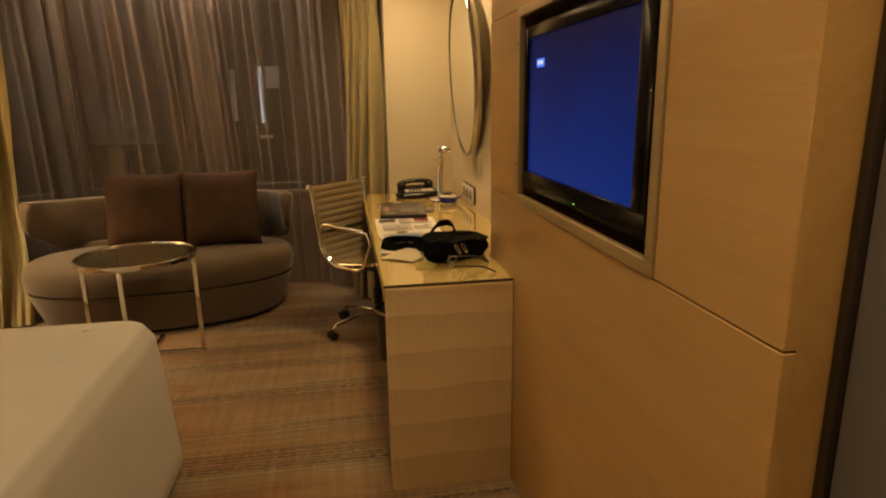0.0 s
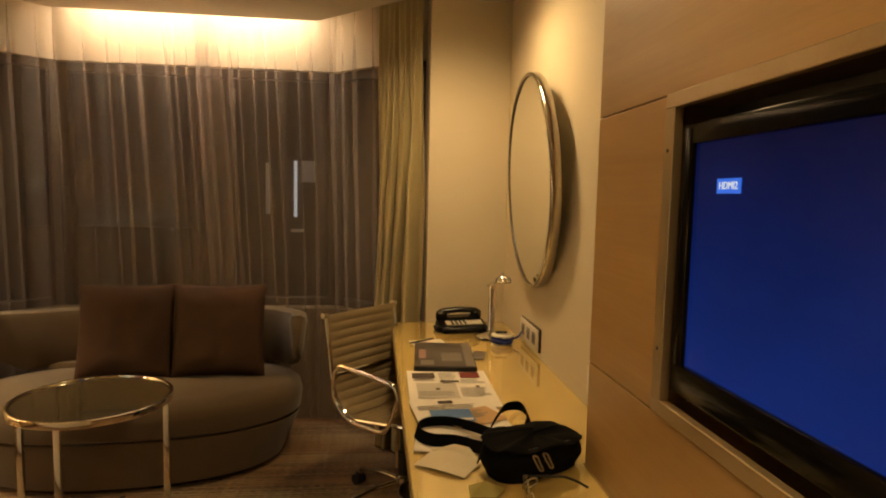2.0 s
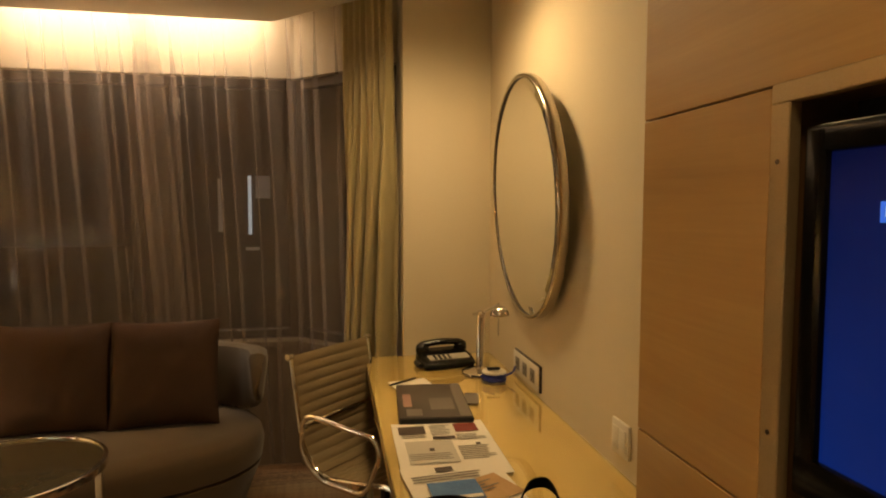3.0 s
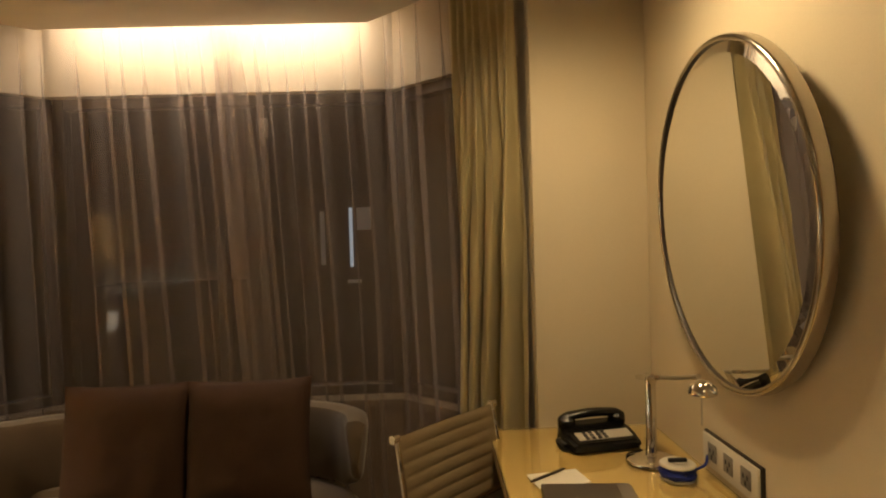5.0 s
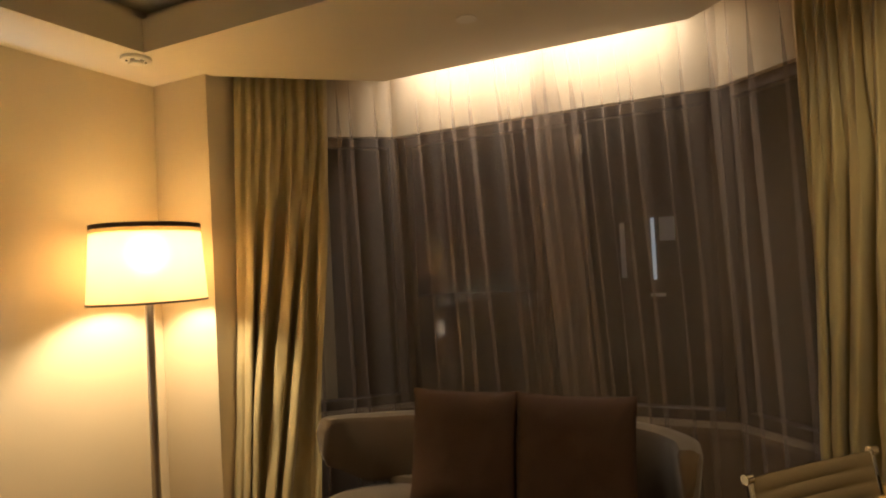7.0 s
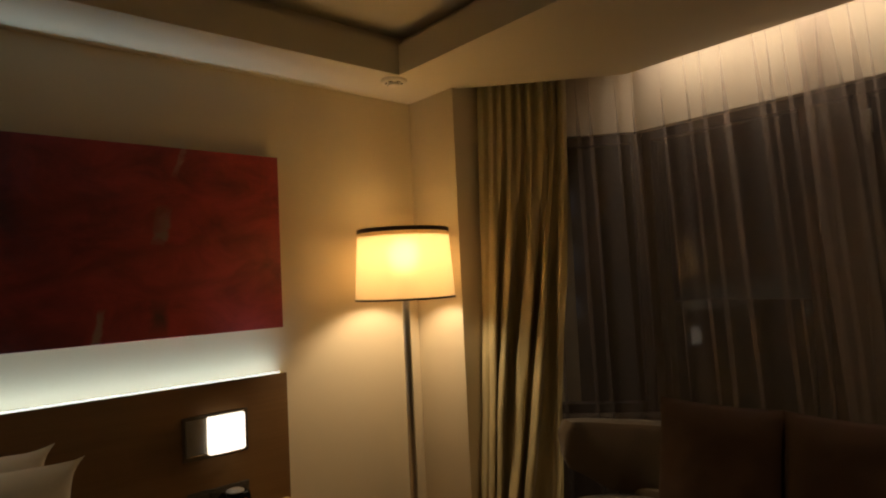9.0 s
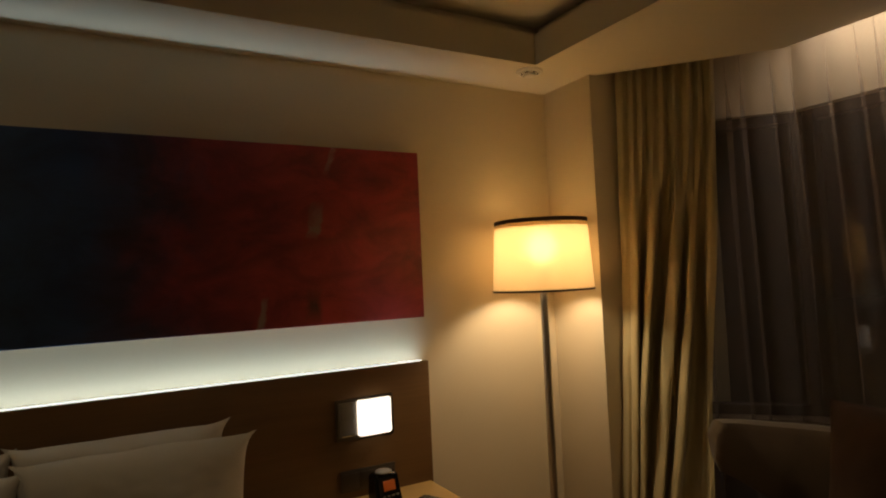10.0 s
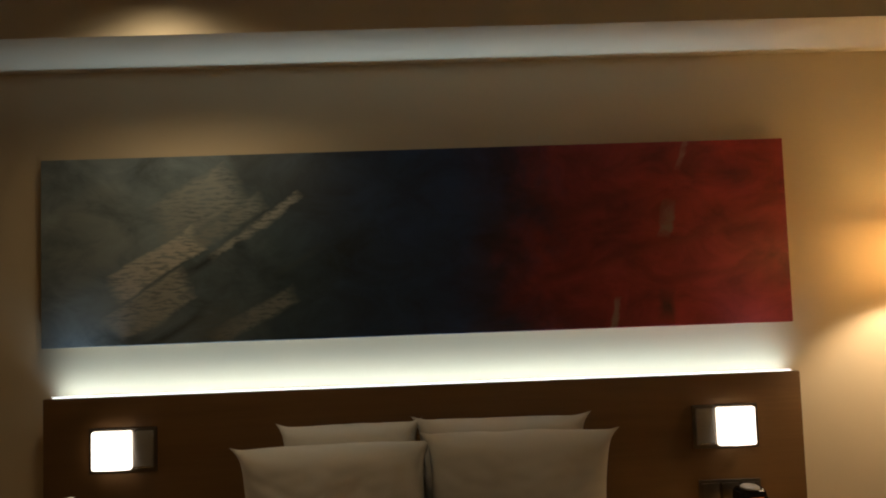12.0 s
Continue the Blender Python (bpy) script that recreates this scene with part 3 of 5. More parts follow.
def rounded(points, r, steps=5, closed=False):
    """The corners of a line of points, rounded off."""
    pts = [Vector(p) for p in points]
    out = []
    n = len(pts)
    for i, p in enumerate(pts):
        if not closed and i in (0, n - 1):
            out.append(p)
            continue
        a, b = pts[i - 1], pts[(i + 1) % n]
        da, db = (a - p), (b - p)
        s = min(r, da.length * 0.45, db.length * 0.45)
        p0, p1 = p + da.normalized() * s, p + db.normalized() * s
        for k in range(steps + 1):
            u = k / steps
            out.append((1 - u) ** 2 * p0 + 2 * u * (1 - u) * p + u * u * p1)
    return out


def lathe(profile, seg=24, bm=None, at=(0, 0, 0), squash=1.0):
    """A turned body from a profile of (radius, z)."""
    own = bmesh.new()
    rings = []
    for r, z in profile:
        rings.append([own.verts.new((at[0] + r * math.cos(k * math.tau / seg), at[1] + squash * r * math.sin(k * math.tau / seg), at[2] + z)) for k in range(seg)])
    for a, b in zip(rings, rings[1:]):
        for k in range(seg):
            own.faces.new((a[k], a[(k + 1) % seg], b[(k + 1) % seg], b[k]))
    if profile[0][0] > 1e-5:
        own.faces.new(rings[0])
    if profile[-1][0] > 1e-5:
        own.faces.new(rings[-1])
    bmesh.ops.remove_doubles(own, verts=own.verts, dist=1e-6)
    return join(bm, own)


def sheet(fn, nu, nv, thick=0.0, wrap=False, bm=None):
    """A surface fn(u, v) over the unit square; thick gives it two sides."""
    own = bmesh.new()
    grid = [[own.verts.new(fn(i / nu, j / nv)) for j in range(nv + 1)] for i in range(nu + (0 if wrap else 1))]
    m = len(grid)
    for i in range(nu):
        for j in range(nv):
            own.faces.new((grid[i][j], grid[(i + 1) % m][j], grid[(i + 1) % m][j + 1], grid[i][j + 1]))
    if thick:
        own.normal_update()
        bmesh.ops.solidify(own, geom=list(own.faces), thickness=thick)
    return join(bm, own)


def cushion(w, h, d, n=22, pinch=0.10, flange=0.0, seed=0, bm=None, soft=False):
    """A stuffed cushion: w wide in x, h high in z, d deep in y, centred; a flange is a flat hem round it."""
    own = bmesh.new()
    for side in (1, -1):
        def fn(u, v):
            a, b = 2 * u - 1, 2 * v - 1
            full = max(0.0, (1 - abs(a) ** 3.2)) ** 0.55 * max(0.0, (1 - abs(b) ** 3.2)) ** 0.55
            if soft:
                full = (max(0.0, 1 - a * a) * max(0.0, 1 - b * b)) ** 0.36 * (1 + 0.10 * noise.noise(Vector((a * 1.7 + seed, b * 1.7, seed))))
            sx = 1 - pinch * (1 - b * b) * abs(a) ** 3
            sz = 1 - pinch * (1 - a * a) * abs(b) ** 3
            w2, h2 = w / 2 * sx, h / 2 * sz
            if soft:
                ear = 1 + 0.085 * (abs(a) * abs(b)) ** 12
                w2, h2 = w2 * ear, h2 * ear
            ripple = 0.012 * noise.noise(Vector((a * 2.2 + seed, b * 2.2, side + seed))) + 0.006 * noise.noise(Vector((a * 6 + seed, b * 6, side)))
            if soft:
                ripple = ripple * 1.3 + 0.014 * (abs(a) * abs(b)) ** 1.5 * noise.noise(Vector((a * 7 + b * 5 + seed, b * 3, side + seed)))
            return Vector((a * w2, side * (d / 2 * full + (ripple * full if full > 0 else 0)), b * h2))
        sheet(fn, n, n, bm=own)
    bmesh.ops.remove_doubles(own, verts=own.verts, dist=1e-4)
    if flange:
        def hem(u, v):
            k = u * 4
            c = [(-1, -1), (1, -1), (1, 1), (-1, 1)]
            i = int(k) % 4
            f = k - int(k)
            ax, az = c[i][0] + (c[(i + 1) % 4][0] - c[i][0]) * f, c[i][1] + (c[(i + 1) % 4][1] - c[i][1]) * f
            g = 0.98 + v * flange / (w / 2)
            bend = 1 - pinch * (1 - min(ax * ax, az * az))
            wav = 0.008 * v * math.sin(5 * (ax + az) + seed) + 0.004 * v * noise.noise(Vector((ax * 5, az * 5, seed)))
            return Vector((ax * w / 2 * bend * g, wav, az * h / 2 * bend * (0.98 + v * flange / (h / 2))))
        sheet(hem, 64, 2, 0.004, wrap=True, bm=own)
    return join(bm, own)


def letters(text, size, mat, parent, m, name="lettering"):
    cu = bpy.data.curves.new(name, "FONT")
    cu.body, cu.size, cu.extrude, cu.align_x, cu.align_y = text, size, 0.0004, "CENTER", "CENTER"
    tmp = new("lettering_source", cu)
    me = bpy.data.meshes.new_from_object(tmp)
    bpy.data.objects.remove(tmp)
    me.materials.clear()
    me.materials.append(M[mat])
    ob = new(name, me)
    ob.parent = parent
    ob.matrix_local = m
    return ob


# ---- structure ----
WX, HX, EY, RY = 0.757, -2.63, 3.98, 4.04      # desk wall, headboard wall, end walls either side of the bay
ZC, ZR = 2.36, 2.56                            # lowered ceiling, raised middle
BACK = -1.6

tagged(finish(box((-2.9, BACK - 0.2, -0.12), (1.2, 5.2, 0.0)), "floor", "carpet", smooth=0), "beige carpet with broken dark brown stripes", "floor", kind="structure")
tagged(finish(box((HX - 0.14, BACK, 0), (HX, EY + 0.9, 2.75)), "wall_headboard", "wall", smooth=0), "cream painted wall behind the bed", "wall", kind="structure")
tagged(finish(box((HX - 0.14, BACK - 0.14, 0), (1.2, BACK, 2.75)), "wall_back", "wall", smooth=0), "plain cream painted wall", "wall", kind="structure")
tagged(finish(box((WX, 0.808, 0), (WX + 0.14, RY + 0.9, 2.75)), "wall_desk", "wall", smooth=0), "cream painted wall above the desk", "wall", kind="structure")
tagged(finish(box((0.698, BACK, 0), (WX + 0.14, 0.806, 2.75)), "wall_entry", "wall", smooth=0), "plain wall by the wardrobe door", "wall", kind="structure")
tagged(finish(box((HX, EY, 0), (-2.28, EY + 0.9, 2.75), 0.004), "wall_pier", "wall"), "cream painted pier beside the bay window", "wall", kind="structure")
tagged(finish(box((0.352, RY, 0), (WX, RY + 0.9, 2.75), 0.004), "wall_pier_desk", "wall"), "cream painted pier at the end of the desk", "wall", kind="structure")

# ceiling: lowered border round a raised middle, cut back along the bay
bm = bmesh.new()
box((HX, BACK, ZC), (-2.27, 3.65, 2.50), bm=bm)
box((0.12, BACK, ZC), (WX, 3.65, 2.50), bm=bm)
box((-2.27, BACK, ZC), (0.12, -0.9, 2.50), bm=bm)
EDGE = [(-2.28, 4.02), (-1.675, 4.56), (-0.25, 4.56), (0.352, 3.965)]
prism([(HX, 3.65), (WX, 3.65), (WX, RY), (0.352, RY), *reversed(EDGE), (-2.28, EY), (HX, EY)], ZC, 2.50, bm)
# shadow gap above the border and the raised ceiling
box((HX, BACK, 2.502), (-2.33, 3.72, 2.56), bm=bm)
box((0.20, BACK, 2.502), (WX, 3.72, 2.56), bm=bm)
box((-2.33, 3.72, 2.502), (0.20, 3.95, 2.56), bm=bm)
box((-2.33, BACK, 2.502), (0.20, -0.98, 2.56), bm=bm)
box((HX, BACK, 2.562), (WX, 3.9, 2.75), bm=bm)
box((HX, 3.9, 2.562), (WX, 5.0, 2.75), bm=bm)
tagged(finish(bm, "ceiling", "ceiling", smooth=0), "cream ceiling with a lowered border and curtain slot", "ceiling", kind="structure")

# bay walls under and over the windows
GL = [(-2.28, 4.275), (-1.75, 4.75), (-0.155, 4.75), (0.352, 4.275)]


def shift(points, d):
    return [(x, y + d) for x, y in points]


bm = prism([*shift(GL, -0.03), *reversed(shift(GL, 0.22))], 0.0, 0.665)
tagged(finish(bm, "wall_bay_lower", "sill", smooth=0), "brown panelled wall under the bay window sill", "wall", kind="structure")
bm = prism([*shift(GL, 0.0), *reversed(shift(GL, 0.22))], 2.12, 2.56)
tagged(finish(bm, "wall_bay_upper", "wall", smooth=0), "painted wall over the bay window", "wall", kind="structure")
bm = prism([*shift(GL, -0.060), *reversed(shift(GL, 0.10))], 0.667, 0.695)
tagged(finish(bm, "window_sill", "sill", smooth=0), "brown stone sill running along the bay window", "window sill", kind="structure")


def bay_window(name, a, b, bars, label):
    """One glazed side of the bay from a to b in plan, with frame, bars and panes."""
    ax, ay = a
    length = math.hypot(b[0] - ax, b[1] - ay)
    turn = math.degrees(math.atan2(b[1] - ay, b[0] - ax))
    top = thing(name, pose(ax, ay + 0.05, 0.695, 0, 0, turn), label, "window", kind="structure")
    h = 2.12 - 0.695
    fr = bmesh.new()
    box((0, 0, 0), (0.05, 0.06, h), 0.004, 1, fr)
    box((length - 0.05, 0, 0), (length, 0.06, h), 0.004, 1, fr)
    box((0.05, 0, 0), (length - 0.05, 0.06, 0.05), 0.004, 1, fr)
    box((0.05, 0, h - 0.05), (length - 0.05, 0.06, h), 0.004, 1, fr)
    part("window_frame", fr, "dark", top)
    stops = [0.05, *bars, length - 0.05]
    for x in bars:
        part("mullion", box((x - 0.022, -0.01, 0.05), (x + 0.022, 0.06, h - 0.05), 0.004, 1), "dark", top)
    for x0, x1 in zip(stops, stops[1:]):
        p = part("pane", box((x0 + 0.02, 0.026, 0.05), (x1 - 0.02, 0.032, h - 0.05)), "pane", top, smooth=0)
        p.visible_shadow = False
    return top


bay_window("window_1", GL[1], GL[2], [0.76, 0.96], "dark framed bay window onto the night")
bay_window("window_2", GL[0], GL[1], [], "narrow slanted bay window with dark frame")
bay_window("window_3", GL[2], GL[3], [], "narrow slanted bay window with dark frame")
latch = thing("window_latch", pose(-0.765, 4.775, 1.93), "pale metal window latch on the mullion", "window latch")
part("latch_plate", box((-0.018, -0.014, -0.02), (0.018, 0.0, 0.07), 0.004), "steel", latch)
part("latch_lever", box((-0.006, -0.030, -0.055), (0.010, -0.012, 0.02), 0.004), "steel", latch)

# maple panelling round the television
PX = 0.605
wall = thing("wall_panelling", pose(0, 0, 0), "light maple veneer wall panelling with thin joints", "wall panelling", kind="structure")
Y0, Y1, TY0, TY1, TZ0, TZ1 = 0.808, 2.36, 1.143, 2.025, 1.005, 1.58
for lo, hi in (((Y0, 0.0), (Y1, TZ0 - 0.003)), ((Y0, TZ0), (TY0 - 0.004, TZ1 - 0.003)), ((TY1 + 0.004, TZ0), (Y1, TZ1 - 0.003)), ((Y0, TZ1), (Y1, ZC - 0.002))):
    part("panel", box((PX, lo[0], lo[1]), (PX + 0.02, hi[0], hi[1]), 0.0015, 1), "panel", wall)
core = bmesh.new()
box((PX + 0.022, Y0 + 0.004, 0), (WX - 0.002, TY0 - 0.02, ZC - 0.004), bm=core)
box((PX + 0.022, TY1 + 0.02, 0), (WX - 0.002, Y1 - 0.002, ZC - 0.004), bm=core)
box((PX + 0.022, TY0 - 0.019, 0), (WX - 0.002, TY1 + 0.019, TZ0 - 0.02), bm=core)
box((PX + 0.022, TY0 - 0.019, TZ1 + 0.02), (WX - 0.002, TY1 + 0.019, ZC - 0.004), bm=core)
part("panel_core", core, "panel", wall, smooth=0)
# end wall strip by the panelling and the grey wardrobe door
tagged(finish(box((0.674, 0.790, 0), (0.697, 0.806, ZC - 0.01), 0.003), "door_frame", "dark"), "dark stained door frame upright", "door frame", kind="structure")
door = thing("door_1", pose(0.684, -0.240, 0.0), "plain grey wardrobe door, closed", "door", kind="structure")
part("door_leaf", box((0, 0, 0.01), (0.012, 1.028, 2.30), 0.003), "door_grey", door)
part("skirting", box((-0.004, 0.02, 0.01), (-0.001, 1.0, 0.08), 0.001), "dark", door)

for lo, hi, name in (((HX, BACK, 0), (HX + 0.014, 0.19, 0.09), "baseboard"), ((HX, 3.20, 0), (HX + 0.014, EY - 0.015, 0.09), "baseboard"),
                     ((HX, EY - 0.014, 0), (-2.282, EY, 0.09), "baseboard"), ((WX - 0.014, Y1 + 0.02, 0), (WX, RY - 0.015, 0.09), "baseboard")):
    tagged(finish(box(lo, hi, 0.003), name, "wall"), "painted skirting board at the foot of the wall", "baseboard", kind="structure")

# ---- television ----
tv = thing("television", pose(PX + 0.0, TY0, TZ0), "flat black television sunk in the panelling, blue screen lit", "television")
w, h = TY1 - TY0, TZ1 - TZ0
fr = bmesh.new()
box((-0.004, 0.0, 0.0), (0.014, w, 0.028), 0.0015, 1, fr)
box((-0.004, 0.0, h - 0.026), (0.014, w, h), 0.0015, 1, fr)
box((-0.004, 0.0, 0.028), (0.014, 0.028, h - 0.026), 0.0015, 1, fr)
box((-0.004, w - 0.034, 0.028), (0.014, w, h - 0.026), 0.0015, 1, fr)
part("niche_trim", fr, "trim", tv, "pale champagne metal surround of the niche")
for lo, hi in (((0.0, 0.0), (w, 0.024)), ((0.0, h - 0.022), (w, h)), ((0.0, 0.0241), (0.024, h - 0.0221)), ((w - 0.030, 0.0241), (w, h - 0.0221))):
    part("niche_board", box((0.0145, lo[0], lo[1]), (0.10, hi[0], hi[1]), 0.0015, 1), "head_wood", tv, "dark wood lining of the niche")
for z in (0.12, h - 0.10):
    part("screw", lathe([(0.0, 0.0), (0.0035, 0.0), (0.0035, 0.001), (0.0, 0.0015)], 10), "dark", tv).matrix_local = pose(-0.0042, w - 0.016, z, 0, -90, 0)
part("niche_back", box((0.102, 0.0, 0.0), (0.11, w, h)), "dark", tv, smooth=0)
bz = bmesh.new()
a0, a1, c0, c1 = 0.052, 0.832, 0.055, 0.516
box((0.004, a0, c0), (0.09, a1, c0 + 0.052), 0.004, 2, bz)
box((0.005, a0, c1 - 0.034), (0.09, a1, c1), 0.004, 2, bz)
box((0.0045, a0, c0 + 0.004), (0.088, a0 + 0.060, c1 - 0.004), 0.004, 2, bz)
box((0.0045, a1 - 0.034, c0 + 0.004), (0.088, a1, c1 - 0.004), 0.004, 2, bz)
part("bezel", bz, "bezel", tv, "glossy black bezel", smooth=40)
sc = box((0.0, -0.345, -0.19), (0.03, 0.345, 0.19))
so = part("screen", sc, "screen", tv, "lit deep blue screen", smooth=0)
so.location = (0.013, 0.4555, 0.2945)
part("power_light", lathe([(0.0, 0.0), (0.002, 0.0005), (0.0025, 0.002)], 10, at=(0.0045, 0.40, c0 + 0.013)), "led_green", tv, "small green power light")
tag = part("source_tag", box((0.0110, 0.666, 0.400), (0.0125, 0.728, 0.423)), "tag_blue", tv, "small bright blue on-screen tag", smooth=0)
letters("HDMI2", 0.0165, "tag_white", tv, pose(0.0105, 0.697, 0.4115, 90, 0, -90))
part("badge", box((0.0045, 0.39, c0 + 0.022), (0.0058, 0.44, c0 + 0.028), 0.0005), "bronze", tv)

# ---- desk ----
DX0, DY0, DY1 = 0.178, 2.035, 4.035
desk = thing("desk", pose(0, 0, 0), "long pale maple desk with a glass sheet on top", "desk")
part("end_panel", box((DX0 + 0.002, DY0, 0.0), (PX - 0.002, DY0 + 0.05, 0.735), 0.002), "desk_end", desk)
tp = bmesh.new()
box((DX0, DY0 + 0.002, 0.690), (PX - 0.002, Y1 + 0.001, 0.7395), 0.002, 1, tp)
box((DX0, Y1 + 0.0011, 0.690), (WX - 0.002, DY1, 0.7395), 0.002, 1, tp)
part("tabletop", tp, "desk_top", desk)
part("back_panel", box((WX - 0.03, Y1 + 0.01, 0.10), (WX - 0.006, DY1 - 0.02, 0.688)), "desk_wood", desk, smooth=0)
part("far_panel", box((DX0 + 0.03, DY1 - 0.05, 0.0), (WX - 0.032, DY1 - 0.01, 0.688), 0.002), "desk_wood", desk)
gb = bmesh.new()
prism([(DX0 - 0.004, DY0 - 0.006), (PX - 0.003, DY0 - 0.006), (PX - 0.003, Y1 + 0.002), (WX - 0.003, Y1 + 0.002), (WX - 0.003, DY1), (DX0 - 0.004, DY1)], 0.7415, 0.750, gb)
gp = part("glass_top", gb, "desk_glass", desk, "clear glass sheet with a dark green edge", smooth=0)
gp.visible_shadow = False
part("glass_edge", box((DX0 - 0.0045, DY0 - 0.0085, 0.7416), (PX - 0.004, DY0 - 0.0065, 0.7498)), "dark", desk, smooth=0)

# ---- curtains ----
def along(path, s):
    """The point and the way at a share s of a line in plan."""
    ls = [math.hypot(b[0] - a[0], b[1] - a[1]) for a, b in zip(path, path[1:])]
    d = s * sum(ls)
    for (a, b), l in zip(zip(path, path[1:]), ls):
        if d <= l + 1e-9:
            f = d / l
            return Vector((a[0] + (b[0] - a[0]) * f, a[1] + (b[1] - a[1]) * f)), Vector(((b[0] - a[0]) / l, (b[1] - a[1]) / l))
        d -= l
    return Vector(path[-1]), Vector(((b[0] - a[0]) / l, (b[1] - a[1]) / l))


def smooth_path(points, r):
    return [(p.x, p.y) for p in rounded([(x, y, 0) for x, y in points], r, 6)]


def sheer_panel(name, top_line, low_line, folds, top, low, seed, label):
    """Voile gathered into narrow folds whose cloth doubles over; the lines give its run at the track and at the floor."""
    rnd = random.Random(seed)
    lines = [smooth_path(top_line, 0.12), smooth_path(low_line, 0.12)]
    length = sum(math.hypot(b[0] - a[0], b[1] - a[1]) for a, b in zip(lines[0], lines[0][1:]))
    widths = [rnd.choice((0.6, 0.8, 1.0, 1.3)) * rnd.uniform(0.85, 1.15) for _ in range(folds)]
    total = sum(widths)
    starts = [sum(widths[:i]) / total for i in range(folds)]
    lap = [rnd.choice((0.26, 0.30, 0.36, 0.42)) for _ in range(folds)]
    deep = [rnd.uniform(0.5, 1.2) for _ in range(folds)]

    def fn(u, v):
        i = min(folds - 1, int(u * folds + 1e-9))
        f = u * folds - i
        w = math.tau * f
        share = widths[i] / total
        p0, d0 = along(lines[0], starts[i] + share * f)
        p1, d1 = along(lines[1], starts[i] + share * f)
        p, d = p0.lerp(p1, v), d0.lerp(d1, v).normalized()
        n = Vector((-d.y, d.x))
        wander = 0.020 * v * noise.noise(Vector((i * 0.37 + f * 0.37 + seed, v * 1.6, 0))) + 0.010 * v * noise.noise(Vector((u * folds * 0.8, v * 3.0, seed)))
        fall = min(1.0, v * 6.0)
        turn = (lap[i] * (0.85 + 0.5 * noise.noise(Vector((i * 3.1, v * 1.8, seed)))) * fall + 0.10 * (1 - fall)) * share * length
        amp = deep[i] * (0.010 + 0.014 * fall) * min(1.6, share * folds)
        # small even pleats of the heading tape, dying out downwards
        head = 0.006 * math.cos(u * length * math.tau / 0.045) * max(0.0, 1 - v * 6)
        q = p + d * (wander - turn * math.sin(w)) + n * (math.cos(w) * amp + head)
        return Vector((q.x, q.y, top + (low - top) * v))
    bm = sheet(fn, folds * 20, 18)
    return tagged(finish(bm, name, "sheer", smooth=80), label, "curtain")


SHEER = [(-2.13, 4.27), (-1.72, 4.655), (-0.20, 4.655), (0.20, 4.27)]
sheer_panel("sheer_curtain", [SHEER[0], SHEER[1], (-0.85, 4.655)], [SHEER[0], (-1.66, 4.655), (-0.68, 4.655)], 15, 2.50, 0.03, 3, "thin pale voile curtain hanging in soft folds, closed")
sheer_panel("sheer_curtain", [(-0.96, 4.640), SHEER[2], SHEER[3]], [(-0.82, 4.640), (-0.17, 4.655), (0.24, 4.26)], 14, 2.50, 0.03, 8, "thin pale voile curtain hanging in soft folds, closed")


def drape(name, path_top, path_low, pleats, folds, seed, label, depth=1.0):
    """Tight pleats under the heading that gather into fewer, deeper folds."""
    def fn(u, v, back=0.0):
        a, da = along(path_top, u)
        b, db = along(path_low, u)
        e = v ** 1.4
        p, d = a.lerp(b, e), da.lerp(db, e)
        d.normalize()
        n = Vector((-d.y, d.x))
        flow = min(1, max(0, (v - 0.04) / 0.5))
        flow = flow * flow * (3 - 2 * flow)
        # folds slide sideways on their way down
        s = u + 0.42 * (v - 0.3) * math.sin(math.pi * u) + 0.10 * noise.noise(Vector((u * 2.1 + seed, v * 1.7, 0)))
        w = math.tau * folds * (s + 0.20 * noise.noise(Vector((s * 2.6, seed, 1.0))))
        size = 0.55 + 1.1 * abs(noise.noise(Vector((s * 2.6 + seed, v * 1.1, 4.0))))
        tight = (0.011 + 0.019 * abs(noise.noise(Vector((u * 5, seed, v))))) * math.cos(math.tau * pleats * u + 2.6 * noise.noise(Vector((u * 4.5, v * 1.3, seed))))
        deep = (0.040 + 0.034 * v) * size * (math.cos(w) + 0.25 * math.cos(2 * w + 1.1))
        crease = (0.010 + 0.012 * v ** 3) * noise.noise(Vector((u * 5, v * 9 + u * 6, seed + 2.0))) + (0.004 + 0.006 * v ** 4) * noise.noise(Vector((u * 15, v * 24 + u * 12, seed)))
        q = p + n * back + n * depth * (tight * (1 - flow * 0.75) + deep * flow + crease) + d * math.sin(2 * w) * 0.012 * flow
        return Vector((q.x, q.y, 2.40 + (0.015 - 2.40) * v))
    bm = sheet(fn, 130, 80)
    sheet(lambda u, v: fn(u, v, 0.004), 130, 80, bm=bm)
    return tagged(finish(bm, name, "drape", smooth=80), label, "curtain")


drape("drape_curtain", [(-2.250, 4.12), (-1.925, 4.425)], [(-2.215, 3.945), (-1.87, 4.10)], 9, 4, 11, "heavy gold-green satin drape drawn open beside the floor lamp")
drape("drape_curtain", [(0.085, 4.335), (0.305, 4.100)], [(0.105, 4.295), (0.312, 4.090)], 8, 4, 23, "heavy gold-green satin drape drawn open behind the desk", 0.8)

# ---- bed ----
bed = thing("bed", pose(-2.54, 1.69, 0.0), "made double bed with white duvet and pillows against the headboard", "bed")
part("base", box((0.02, -0.62, 0.06), (1.86, 0.62, 0.30), 0.02), "dark", bed, "dark bed base")
for sx in (0.15, 1.75):
    for sy in (-0.5, 0.5):
        part("foot", lathe([(0.03, 0.0), (0.035, 0.06)], 12, at=(sx, sy, 0)), "dark", bed)


